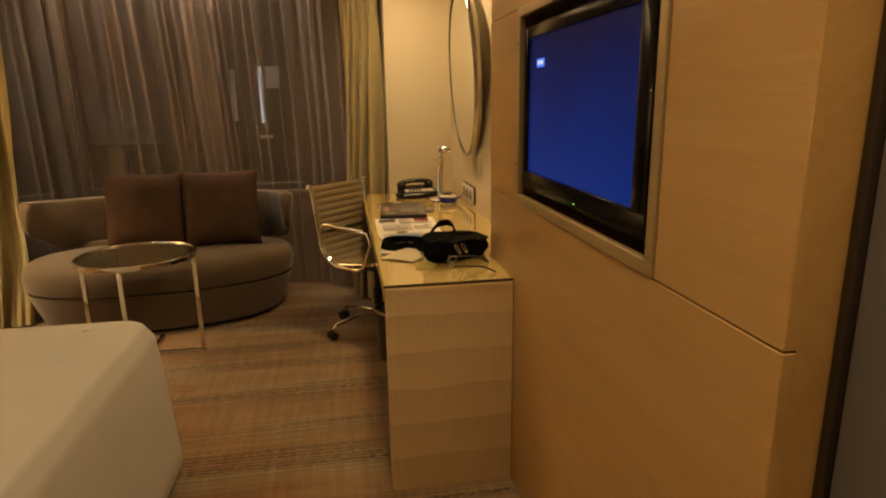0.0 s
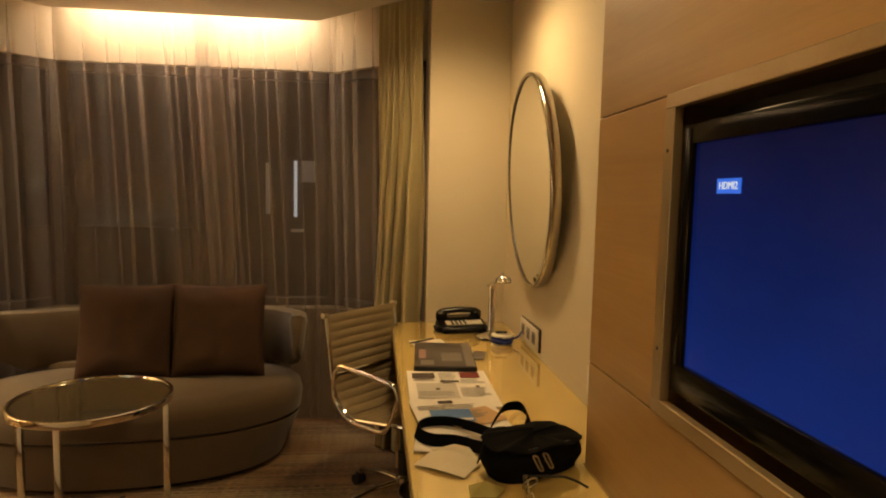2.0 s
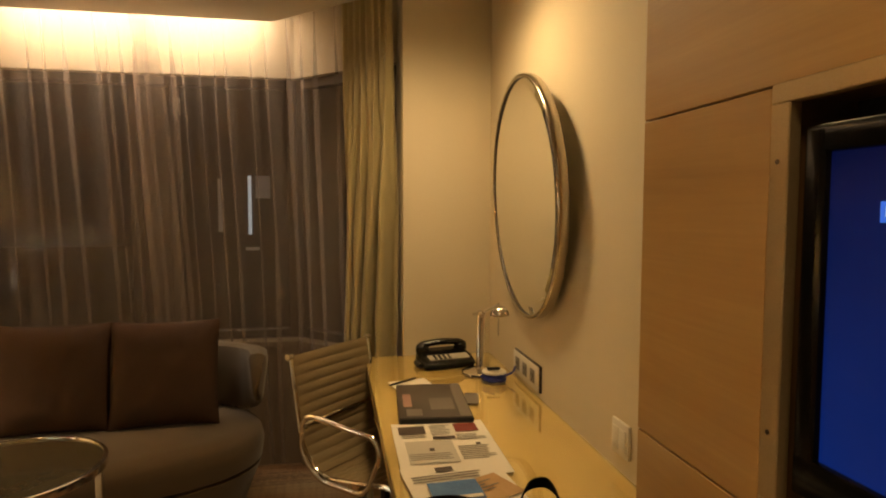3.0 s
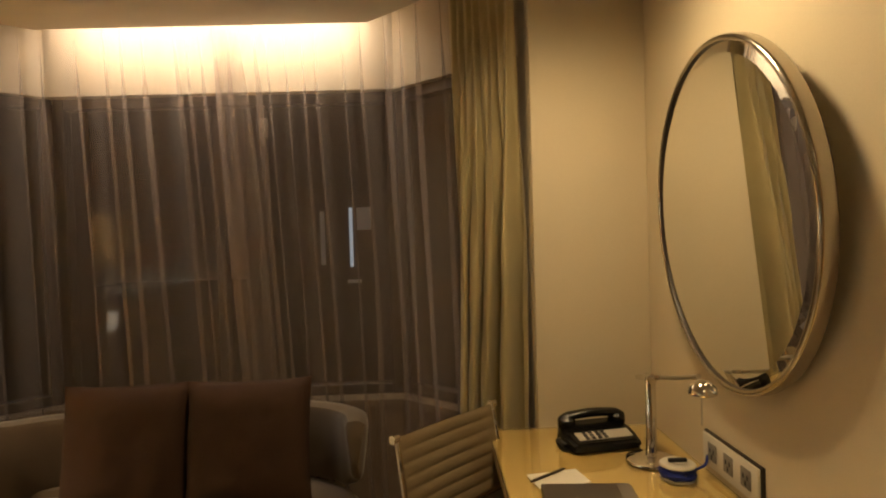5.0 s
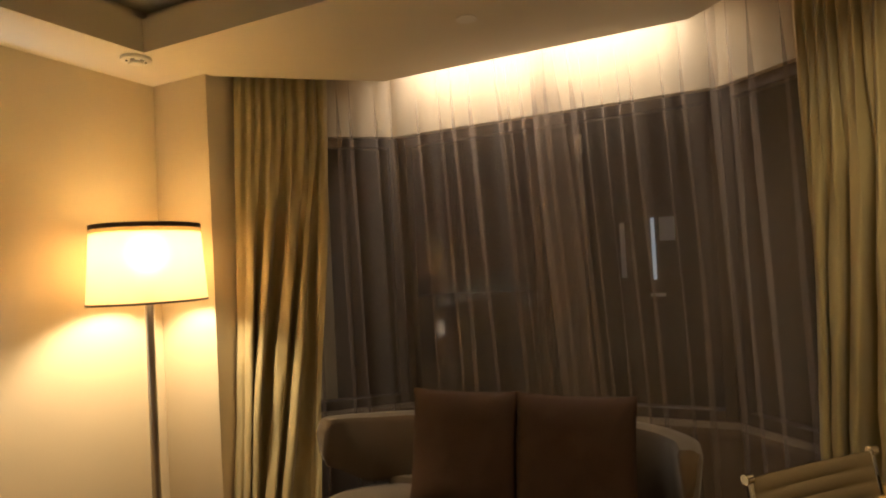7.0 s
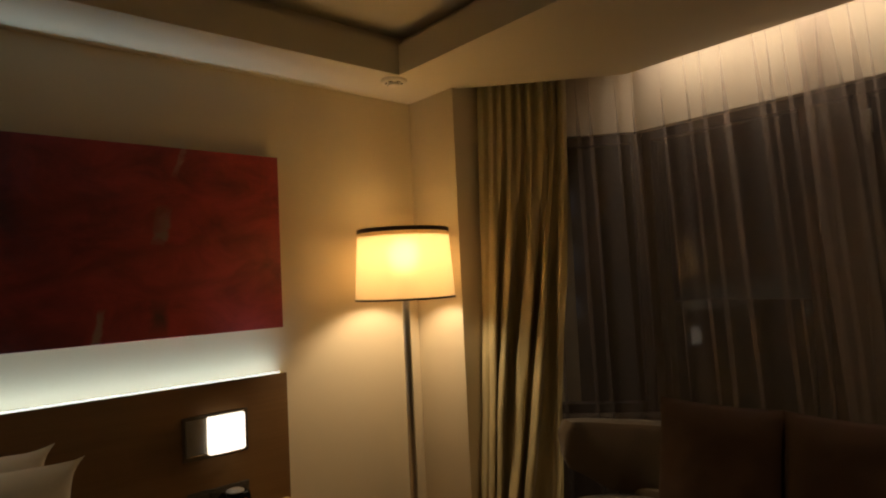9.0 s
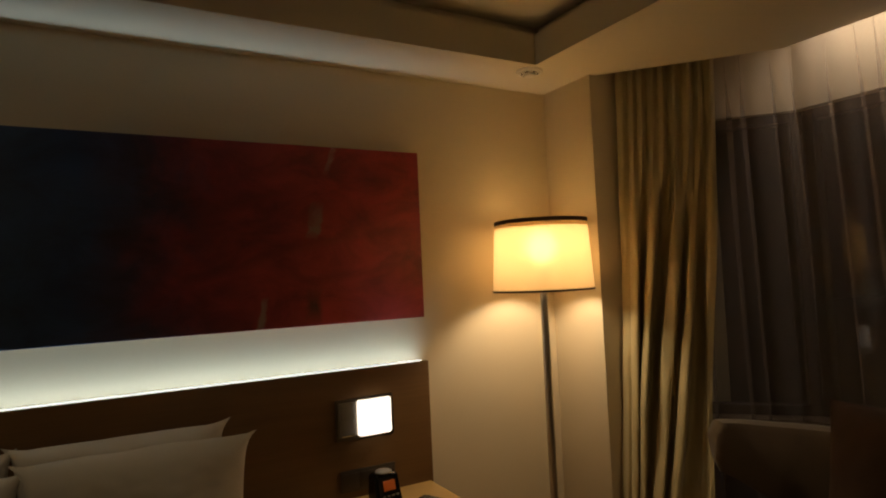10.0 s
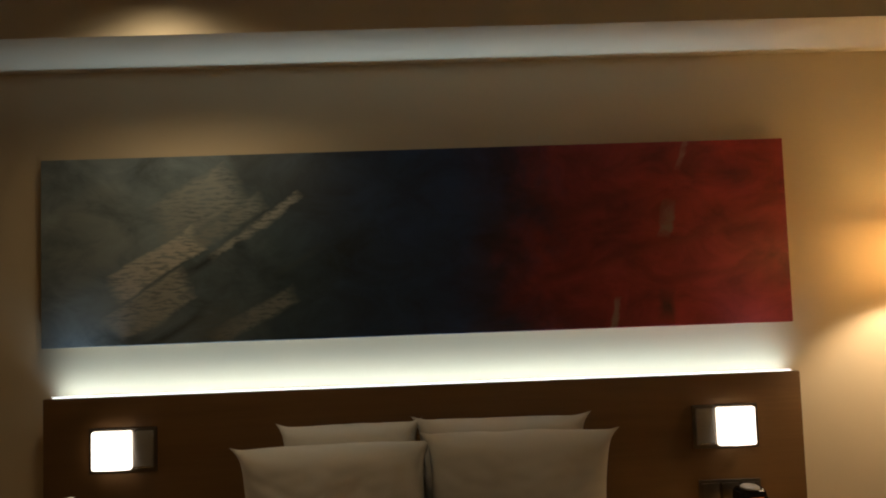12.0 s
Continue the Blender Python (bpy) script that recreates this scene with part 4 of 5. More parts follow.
def duvet():
    """A draped cover: rounded slab with falling sides."""
    L, W, H, low = 1.925, 0.655, 0.605, 0.06
    rim = []
    r = 0.10
    for cx, cy, a0 in ((L - r, W - r, 0), (0.02 + 0.02, W - 0.02, 90), (0.02 + 0.02, -W + 0.02, 180), (L - r, -W + r, 270)):
        rr = r if cx > 1 else 0.02
        for k in range(7):
            a = radians(a0 + k * 15)
            rim.append((cx, cy, rr, a))
    n = len(rim)
    prof = [(0.058, low - H), (0.062, low - H + 0.004), (0.045, -0.30), (0.030, -0.14), (0.018, -0.06), (-0.012, -0.018), (-0.06, -0.002), (-0.16, 0.010), (-0.34, 0.018)]
    def fn(u, v):
        i = round(u * n) % n
        cx, cy, rr, a = rim[i]
        k = v * (len(prof) - 1)
        j = min(len(prof) - 2, int(k))
        o, z = (prof[j][m] + (prof[j + 1][m] - prof[j][m]) * (k - j) for m in (0, 1))
        x, y = cx + math.cos(a) * (rr + min(o, 0.07)), cy + math.sin(a) * (rr + min(o, 0.07))
        if o < -0.05:
            s = 1 + (o + 0.05) / 0.7
            x, y = L / 2 + (x - L / 2) * s, y * s
        fold = 0.014 * noise.noise(Vector((x * 4, y * 4, z * 0.6))) + 0.004 * noise.noise(Vector((x * 14, y * 14, z * 3)))
        k2 = 1 if z < -0.02 else 0.3
        return Vector((x + math.cos(a) * fold * k2, y + math.sin(a) * fold * k2, H + z + (fold * 0.6 if z > -0.02 else 0)))
    bm = sheet(fn, n, 32, wrap=True)
    edge = [e for e in bm.edges if e.is_boundary and e.verts[0].co.z > 0.3]
    ring = {v for e in edge for v in e.verts}
    mid = sum((v.co for v in ring), Vector()) / len(ring)
    crown = bm.verts.new(mid + Vector((0, 0, 0.006)))
    for e in edge:
        bm.faces.new((*e.verts, crown))
    return bm


part("duvet", duvet(), "linen", bed, "smooth white duvet cover", smooth=60)


def bed_pillow(x, y, z, w, h, tilt, turn, seed):
    ob = thing("pillow", pose(x, y, z) @ pose(0, 0, 0, 0, 0, 90 + turn) @ pose(0, 0, 0, tilt, 0, 0), "plump white pillow leaning on the headboard", "pillow", "pillows on the bed")
    part("pillow_cover", cushion(w, h, 0.23, 40, 0.04, 0.0, seed, soft=True), "linen", ob, smooth=60)


bed_pillow(-2.462, 1.405, 0.735, 0.50, 0.40, 9, 1, 1)
bed_pillow(-2.458, 1.970, 0.740, 0.62, 0.40, 9, -2, 2)
bed_pillow(-2.335, 1.365, 0.710, 0.65, 0.38, 16, 2, 3)
bed_pillow(-2.325, 2.015, 0.725, 0.64, 0.40, 16, -3, 4)

# ---- headboard, painting, bedside lamps ----
head = thing("headboard", pose(-2.63, 0.205, 0.0), "wide brown wood headboard lit along its top edge", "headboard")
part("board", box((0.055, 0.0, 0.0), (0.080, 2.975, 1.047), 0.002), "head_wood", head)
part("lamp_tray", box((0.002, 0.0, 0.965), (0.054, 2.975, 0.985)), "head_wood", head, smooth=0)
part("diffuser", box((0.0495, 0.02, 1.034), (0.0545, 2.955, 1.0505), 0.001), "led", head, "glowing white light strip")
for y in (0.0, 2.955):
    part("end_cap", box((0.002, y, 0.0), (0.054, y + 0.02, 0.984)), "head_wood", head, smooth=0)

art = thing("painting", pose(-2.628, 0.175, 1.24), "long abstract canvas, slate and navy turning to deep red", "painting")
part("canvas", box((0.018, 0.0, 0.0), (0.04, 3.015, 0.752), 0.003), "canvas", art)
part("stretcher", box((0.0, 0.01, 0.01), (0.0175, 3.005, 0.742), 0.002), "desk_wood", art, "plain wooden stretcher frame")


def sconce(y, flip):
    ob = thing("bedside_lamp", pose(-2.5502, y, 0.847), "square opal glass wall lamp on a dark metal plate, lit", "wall lamp", "bedside lamps")
    part("back_plate", box((0.0, -0.095 if flip < 0 else -0.165, -0.088), (0.008, 0.165 if flip < 0 else 0.095, 0.082), 0.003), "bronze", ob)
    g = bmesh.new()
    prism([(0.010, -0.074), (0.034, -0.073), (0.038, 0.0), (0.034, 0.073), (0.010, 0.074)], -0.072, 0.073, g)
    bmesh.ops.bevel(g, geom=list(g.edges), offset=0.004, segments=2, affect="EDGES")
    part("opal_glass", g, "sconce", ob, "glowing opal glass")
    s = -flip
    y0, y1 = sorted((s * 0.082, s * 0.155))
    part("switch_plate", box((0.009, y0, -0.070), (0.022, y1, 0.070), 0.003), "grey_plastic", ob)
    part("rocker", box((0.0225, y0 + 0.008, 0.000), (0.027, y1 - 0.008, 0.062), 0.002), "grey_plastic", ob)
    part("chrome_bar", box((0.022, y0 + 0.006, -0.066), (0.032, y1 - 0.004, -0.060), 0.002), "chrome", ob)


sconce(0.480, -1)
sconce(2.902, 1)


def bedside_table(y0, y1, label):
    ob = thing("bedside_table", pose(-2.548, y0, 0.0), label, "bedside table", "bedside tables")
    w = y1 - y0
    part("body", box((0.0, 0.01, 0.05), (0.40, w - 0.01, 0.50), 0.003), "desk_wood", ob)
    part("tabletop", box((0.0, 0.0, 0.501), (0.42, w, 0.525), 0.004), "desk_top", ob)
    part("plinth", box((0.01, 0.03, 0.0), (0.37, w - 0.03, 0.049)), "dark", ob, smooth=0)
    for z in (0.07, 0.29):
        d = part("drawer", box((0.4005, 0.015, z), (0.418, w - 0.015, z + 0.20), 0.003), "desk_wood", ob)
        part("handle", tube([(0.419, w / 2 - 0.06, z + 0.15), (0.435, w / 2 - 0.06, z + 0.15), (0.435, w / 2 + 0.06, z + 0.15), (0.419, w / 2 + 0.06, z + 0.15)], 0.005, 8), "steel", d)


bedside_table(2.50, 3.165, "maple bedside table with clock and remote control on it")
bedside_table(0.23, 0.90, "maple bedside table on the far side of the bed")

plate = thing("socket_plate", pose(-2.549, 2.75, 0.55), "long brushed steel socket plate on the headboard", "socket plate")
part("plate", box((0, 0, 0), (0.006, 0.245, 0.088), 0.002), "bronze", plate)
for k in range(3):
    part("socket", box((0.0062, 0.008 + k * 0.079, 0.012), (0.010, 0.078 + k * 0.079, 0.076), 0.003), "bronze", plate)

clock = thing("clock_radio", pose(-2.40, 2.885, 0.525, 0, 0, 6), "small black clock radio with an orange display", "clock radio")
cb = bmesh.new()
prism([(-0.05, -0.058), (0.045, -0.058), (0.050, 0.0), (0.045, 0.058), (-0.05, 0.058)], 0.0, 0.125, cb)
for v in cb.verts:
    if v.co.z > 0.1:
        v.co.x -= 0.0 if v.co.x < 0 else 0.035
        v.co.y *= 0.9
bmesh.ops.bevel(cb, geom=list(cb.edges), offset=0.010, segments=3, affect="EDGES")
part("body", cb, "black", clock)
part("display", box((-0.001, -0.026, -0.019), (0.0012, 0.026, 0.019), 0.001), "clock_lcd", clock, "glowing orange display").matrix_local = pose(0.0315, 0.0, 0.082, 0, -16, 0)
for k in range(4):
    part("button", box((-0.001, -0.006, -0.003), (0.002, 0.006, 0.003), 0.001), "steel", clock).matrix_local = pose(0.0415, -0.03 + 0.02 * k, 0.045, 0, -16, 0)
part("speaker_top", lathe([(0.034, 0.0), (0.034, 0.004), (0.028, 0.008), (0.0, 0.009)], 20, at=(-0.012, 0, 0.124)), "grey_plastic", clock)


def remote(x, y, z, turn):
    ob = thing("remote_control", pose(x, y, z, 0, 0, turn), "slim black remote control lying on the bedside table", "remote control")
    part("body", box((-0.085, -0.022, 0), (0.085, 0.022, 0.018), 0.007, 3), "black_mat", ob)
    for i in range(6):
        for j in (-1, 0, 1):
            part("button", box((-0.06 + i * 0.02, j * 0.012 - 0.004, 0.0178), (-0.05 + i * 0.02, j * 0.012 + 0.004, 0.0205), 0.001, 1), "grey_plastic", ob)


remote(-2.28, 3.055, 0.525, 25)

bottle = thing("lotion_bottle", pose(-2.36, 0.415, 0.525), "small white plastic bottle on the bedside table", "bottle")
part("body", lathe([(0.022, 0.0), (0.026, 0.004), (0.026, 0.12), (0.020, 0.14), (0.011, 0.15), (0.011, 0.155)], 20), "white_plastic", bottle)
part("cap", lathe([(0.021, 0.156), (0.023, 0.160), (0.022, 0.200), (0.018, 0.204), (0.0, 0.205)], 20), "white_plastic", bottle)

# ---- floor lamp ----
fl = thing("floor_lamp", pose(-2.33, 3.675, 0.0), "slim chrome floor lamp with a lit cream drum shade", "floor lamp")
part("base", lathe([(0.14, 0.0), (0.145, 0.004), (0.145, 0.014), (0.13, 0.020), (0.03, 0.026), (0.022, 0.05)], 40), "chrome", fl)
part("pole", lathe([(0.018, 0.03), (0.018, 1.42)], 20), "steel", fl)
part("collar", lathe([(0.022, 0.05), (0.026, 0.055), (0.026, 0.10), (0.017, 0.13)], 20), "chrome", fl)
def shade_wall(u, v):
    a = u * math.tau
    r = 0.230 + (0.210 - 0.230) * v
    return Vector((r * math.cos(a), r * math.sin(a), 1.335 + 0.318 * v))
sh = part("shade", sheet(shade_wall, 64, 6, 0.0015, wrap=True), "shade", fl, "glowing cream linen drum shade", smooth=60)
for z, r in ((1.333, 0.2315), (1.637, 0.2125)):
    part("shade_trim", sheet(lambda u, v, z=z, r=r: Vector((r * math.cos(u * math.tau), r * math.sin(u * math.tau), z + (0.018 if z > 1.5 else 0.009) * v)), 64, 1, 0.0015, wrap=True), "dark", fl, "thin dark ribbon on the rim", smooth=60)
# unseen disc, assumed from the soft glow above; it softens the upward light
part("glare_disc", lathe([(0.0, 1.618), (0.2075, 1.618), (0.2075, 1.6205), (0.0, 1.6205)], 48), "disc", fl, "unseen cream glare disc closing the shade")
for k in range(3):
    a = k * math.tau / 3 + 0.4
    part("spoke", tube([(0.012 * math.cos(a), 0.012 * math.sin(a), 1.615), (0.209 * math.cos(a), 0.209 * math.sin(a), 1.625)], 0.0025, 6), "chrome", fl)
part("socket", lathe([(0.018, 1.40), (0.020, 1.405), (0.020, 1.44), (0.013, 1.448)], 16), "white_plastic", fl)

# ---- sofa ----
SX, SY, STURN = -1.085, 4.19, 6.5
sofa = thing("sofa", pose(SX, SY, 0.0, 0, 0, STURN), "oval taupe fabric sofa with a low curved back", "sofa")


def oval(a, b, n=64, power=2.35):
    out = []
    for k in range(n):
        t = k * math.tau / n
        c, s = math.cos(t), math.sin(t)
        out.append((a * math.copysign(abs(c) ** (2 / power), c), b * math.copysign(abs(s) ** (2 / power), s)))
    return out


def oval_body(profile):
    """Stacked ovals: rows of (half length, half depth, z)."""
    bm = bmesh.new()
    rings = [[bm.verts.new((x, y, z)) for x, y in oval(a, b)] for a, b, z in profile]
    for r0, r1 in zip(rings, rings[1:]):
        n = len(r0)
        for k in range(n):
            bm.faces.new((r0[k], r0[(k + 1) % n], r1[(k + 1) % n], r1[k]))
    bm.faces.new(rings[0])
    bm.faces.new(rings[-1])
    return bm


part("plinth", oval_body([(0.64, 0.36, 0.0), (0.64, 0.36, 0.024)]), "dark", sofa)
part("base", oval_body([(0.675, 0.395, 0.025), (0.70, 0.415, 0.035), (0.745, 0.428, 0.15), (0.780, 0.434, 0.235), (0.780, 0.434, 0.245), (0.770, 0.424, 0.252)]), "sofa", sofa)
part("seat", oval_body([(0.772, 0.426, 0.256), (0.788, 0.440, 0.265), (0.796, 0.446, 0.33), (0.786, 0.436, 0.375), (0.760, 0.410, 0.402), (0.69, 0.345, 0.417), (0.45, 0.19, 0.425)]), "sofa", sofa)


def back_shell():
    """A thick band that sweeps round the back into two arms."""
    n = 46
    bm = bmesh.new()
    secs = []
    for i in range(n + 1):
        t = radians(-14 + 187 * i / n)
        c, s = math.cos(t), math.sin(t)
        o = Vector((0.815 * math.copysign(abs(c) ** 0.80, c), 0.425 * math.copysign(abs(s) ** 0.80, s), 0))
        nrm = Vector((c / 0.815, s / 0.425, 0)).normalized()
        end = min(i, n - i) / n
        top = 0.735 + 0.02 * (1 - min(1, end * 5))
        low = 0.545 - 0.12 * min(1, end * 6) ** 1.2
        th = 0.085 - 0.030 * (1 - min(1, end * 7))
        prof = [(-th + 0.012, low), (-th, low + 0.02), (-th - 0.018, top - 0.03), (-th - 0.008, top - 0.006), (-th + 0.025, top), (-0.02, top), (0.0, top - 0.012), (0.004, top - 0.04), (-0.02, low + 0.02), (-0.03, low)]
        k = math.sqrt(max(0.0, 1 - (1 - min(1, end / 0.026)) ** 2)) * 0.45 + 0.55
        mid_z, mid_a = (top + low) / 2, -th / 2
        secs.append([bm.verts.new(o + nrm * (mid_a + (a - mid_a) * (0.4 + 0.6 * k)) + Vector((0, 0, mid_z + (z - mid_z) * k))) for a, z in prof])
    for a, b in zip(secs, secs[1:]):
        m = len(a)
        for k in range(m):
            bm.faces.new((a[k], a[(k + 1) % m], b[(k + 1) % m], b[k]))
    bm.faces.new(secs[0])
    bm.faces.new(secs[-1])
    return bm


part("backrest", back_shell(), "sofa", sofa, smooth=50)
part("backrest_post", box((-0.55, 0.27, 0.36), (0.55, 0.345, 0.45), 0.02), "sofa", sofa)


def sofa_cushion(x, y, z, turn, lean, seed):
    ob = thing("sofa_cushion", pose(x, y, z, 0, 0, turn) @ pose(0, 0, 0, -lean, 0, 0), "square brown fabric cushion leaning on the sofa back", "cushion", "cushions on the sofa")
    part("cushion_cover", cushion(0.475, 0.485, 0.17, 24, 0.045, 0.0, seed), "cushion", ob, smooth=60)


sofa_cushion(-1.186, 4.235, 0.662, 3, 12, 5)
sofa_cushion(-0.724, 4.250, 0.662, 3, 12, 6)

# ---- side table ----
tab = thing("side_table", pose(-1.02, 3.475, 0.0), "round smoked glass side table on a chrome frame", "side table")
part("tabletop", lathe([(0.0, 0.552), (0.276, 0.552), (0.276, 0.560), (0.0, 0.560)], 64), "smoked", tab)
part("rim", lathe([(0.277, 0.540), (0.292, 0.540), (0.293, 0.543), (0.293, 0.566), (0.290, 0.568), (0.279, 0.568), (0.277, 0.565), (0.277, 0.540)], 64), "chrome", tab)
for k in (0, 2, 3, 1):
    a = k * 90
    part("foot_bar", box((0.011, -0.011, 0.0), (0.267, 0.011, 0.016), 0.002), "chrome", tab).rotation_euler = (0, 0, radians(a))
    if k == 1:
        continue
    leg = box((0.268, -0.011, 0.0), (0.290, 0.011, 0.541), 0.002)
    part("leg", leg, "chrome", tab).rotation_euler = (0, 0, radians(a))
part("foot_hub", box((-0.0105, -0.0105, 0.0), (0.0105, 0.0105, 0.0165), 0.002), "chrome", tab)

# ---- mirror ----
LEAN = 2.9
mir = thing("wall_mirror", pose(WX - 0.002 - 0.425 * math.sin(radians(LEAN)), 3.404, 1.458, 0, -LEAN, -2.6), "round mirror with a bright steel rim above the desk", "mirror")
def turned_x(profile, seg=96):
    """A ring turned round the x axis from rows of (radius, x)."""
    return sheet(lambda u, v: Vector((profile[round(v * (len(profile) - 1))][1], profile[round(v * (len(profile) - 1))][0] * math.cos(u * math.tau), profile[round(v * (len(profile) - 1))][0] * math.sin(u * math.tau))), seg, len(profile) - 1, wrap=True)
part("rim", turned_x([(0.4210, 0.0), (0.4281, -0.003), (0.4301, -0.008), (0.4301, -0.031), (0.4286, -0.036), (0.4250, -0.039), (0.4210, -0.0395), (0.4174, -0.038), (0.4159, -0.036)]), "rim", mir, "polished steel rim", smooth=60)
# dark reflection and shade inside the rim, put into the lip's colour
part("rim_lip", turned_x([(0.4159, -0.036), (0.4149, -0.034), (0.4144, -0.032), (0.4139, -0.030)]), "dark", mir, "inner lip of the rim, its shade painted dark", smooth=60)
part("bevel", turned_x([(0.4144, -0.0305), (0.3886, -0.0340)]), "mirror", mir, "bevelled border of the glass", smooth=0)
bmm = bmesh.new()
bmesh.ops.create_circle(bmm, cap_ends=True, radius=0.3886, segments=96)
for v in bmm.verts:
    v.co = Vector((-0.0341, v.co.x, v.co.y))
part("mirror_glass", bmm, "mirror", mir, "clear silvered glass", smooth=0)

# ---- sockets and switch above the desk ----
so = thing("socket_plate", pose(WX - 0.0005, 3.318, 0.775, 0, 0, 0), "brushed steel plate with three sockets above the desk", "socket plate")
part("back_box", box((-0.009, -0.004, -0.004), (0.0, 0.296, 0.092), 0.002), "dark", so)
part("plate", box((-0.016, 0.0, 0.0), (-0.0095, 0.290, 0.088), 0.002), "white_plastic", so)
for k in range(3):
    s1 = part("socket", box((-0.019, 0.030 + k * 0.088, 0.022), (-0.0163, 0.078 + k * 0.088, 0.070), 0.002), "grey_plastic", so)
    for dy, dz in ((-0.010, 0.004), (0.010, 0.004), (0.0, -0.012)):
        part("contact", box((-0.0196, 0.054 + k * 0.088 + dy - 0.003, 0.046 + dz - 0.006), (-0.0191, 0.054 + k * 0.088 + dy + 0.003, 0.046 + dz + 0.006)), "black_mat", s1, smooth=0)
sw = thing("light_switch", pose(WX - 0.0005, 2.668, 0.795), "cream double light switch above the desk", "light switch")
part("plate", box((-0.009, 0.0, 0.0), (0.0, 0.090, 0.088), 0.003), "white_plastic", sw)
for k in (0, 1):
    part("rocker", box((-0.013, 0.010 + k * 0.036, 0.016), (-0.0092, 0.044 + k * 0.036, 0.072), 0.002), "white_plastic", sw)

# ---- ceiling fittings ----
# fittings for the unseen lamps; only the one over the desk is inferred
for x, y in UNSEEN_DOWNLIGHTS:
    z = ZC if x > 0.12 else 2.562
    dl = thing("downlight", pose(x, y, z - 0.0005), "unseen small round recessed ceiling downlight, lit", "downlight", "ceiling downlights")
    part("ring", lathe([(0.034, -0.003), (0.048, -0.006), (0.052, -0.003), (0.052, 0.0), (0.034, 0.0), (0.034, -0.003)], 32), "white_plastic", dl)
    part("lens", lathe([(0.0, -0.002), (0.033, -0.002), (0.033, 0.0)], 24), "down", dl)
det = thing("smoke_detector", pose(-2.345, 3.672, ZC - 0.0005), "flat white round detector with slots on the ceiling", "smoke detector")
part("body", lathe([(0.060, 0.0), (0.062, -0.004), (0.058, -0.012), (0.044, -0.015), (0.0, -0.015)], 36), "white_plastic", det)
part("cap", lathe([(0.026, -0.016), (0.028, -0.022), (0.022, -0.027), (0.0, -0.028)], 28), "white_plastic", det)
for k in range(6):
    a = k * 60
    part("slot", box((0.033, -0.009, -0.0168), (0.041, 0.009, -0.0152)), "dark", det, smooth=0).rotation_euler = (0, 0, radians(a))

spk = thing("sprinkler_cover", pose(-1.00, 4.06, ZC - 0.0005), "flat white round sprinkler cover flush with the ceiling", "sprinkler cover")
part("cover_plate", lathe([(0.040, 0.0), (0.041, -0.002), (0.039, -0.004), (0.0, -0.005)], 32), "white_plastic", spk)

# ---- desk chair ----
FACE = -43.0
chair = thing("desk_chair", pose(0.230, 3.615, 0.0, 0, 0, FACE), "ribbed taupe leather office chair on a chrome swivel base", "desk chair")
# local x points the way the chair faces, y to its side
HALF = 0.215
curve = rounded([(0.235, 0, 0.455), (0.20, 0, 0.470), (-0.13, 0, 0.430), (-0.215, 0, 0.52), (-0.275, 0, 0.86)], 0.10, 8)
lens = [0.0]
for a, b in zip(curve, curve[1:]):
    lens.append(lens[-1] + (b - a).length)


def on_curve(s):
    d = s * lens[-1]
    for i in range(len(curve) - 1):
        if d <= lens[i + 1] + 1e-9:
            f = (d - lens[i]) / (lens[i + 1] - lens[i])
            t = (curve[i + 1] - curve[i]).normalized()
            return curve[i].lerp(curve[i + 1], f), Vector((-t.z, 0, t.x))
    return curve[-1], Vector((-1, 0, 0))


def pad(s0, s1, ribs):
    def fn(u, v):
        s = s0 + (s1 - s0) * u
        p, n = on_curve(s)
        puff = abs(math.sin(math.pi * ribs * u)) ** 0.7 * 0.0055 * (1 - abs(2 * v - 1) ** 8)
        sag = -0.012 * (1 - (2 * v - 1) ** 2)
        q = p - n * (puff + sag + 0.004)
        return Vector((q.x, (2 * v - 1) * HALF, q.z))
    def fn2(u, v):
        s = s0 + (s1 - s0) * u
        p, n = on_curve(s)
        puff = abs(math.sin(math.pi * ribs * u)) ** 0.7 * 0.0038 * (1 - abs(2 * v - 1) ** 8)
        q = p + n * (puff + 0.004 + 0.012 * (1 - (2 * v - 1) ** 2))
        return Vector((q.x, (2 * v - 1) * HALF, q.z))
    bm = sheet(fn, ribs * 8, 12)
    sheet(fn2, ribs * 8, 12, bm=bm)
    return bm


part("seat", pad(0.0, 0.44, 10), "leather", chair, smooth=60)
part("backrest", pad(0.445, 1.0, 12), "leather", chair, smooth=60)
for s in (-1, 1):
    part("side_rail", tube([Vector((p.x, s * (HALF + 0.008), p.z)) for p in [on_curve(k / 30)[0] for k in range(31)]], 0.009, 8), "chrome", chair)
    for end in (0.0, 1.0):
        p = on_curve(end)[0]
        part("rail_cap", tube([(p.x, s * (HALF + 0.002), p.z), (p.x, s * (HALF + 0.024), p.z)], 0.013, 12), "chrome", chair)
    y = s * (HALF + 0.032)
    loop = rounded([(-0.185, y, 0.665), (0.150, y, 0.640), (0.175, y, 0.585), (0.105, y, 0.425), (-0.115, y, 0.432), (-0.205, y, 0.52)], 0.055, 6, closed=True)
    part("armrest", tube(loop, 0.0105, 10, closed=True, flat=0.75), "chrome", chair)
    for ax, az in ((0.09, 0.437), (-0.200, 0.60)):
        part("arm_clip", tube([(ax, s * (HALF + 0.004), az), (ax, y, az)], 0.006, 8), "chrome", chair)
part("cross_bar", tube([(0.03, -HALF, 0.428), (0.03, HALF, 0.428)], 0.013, 10), "chrome", chair)
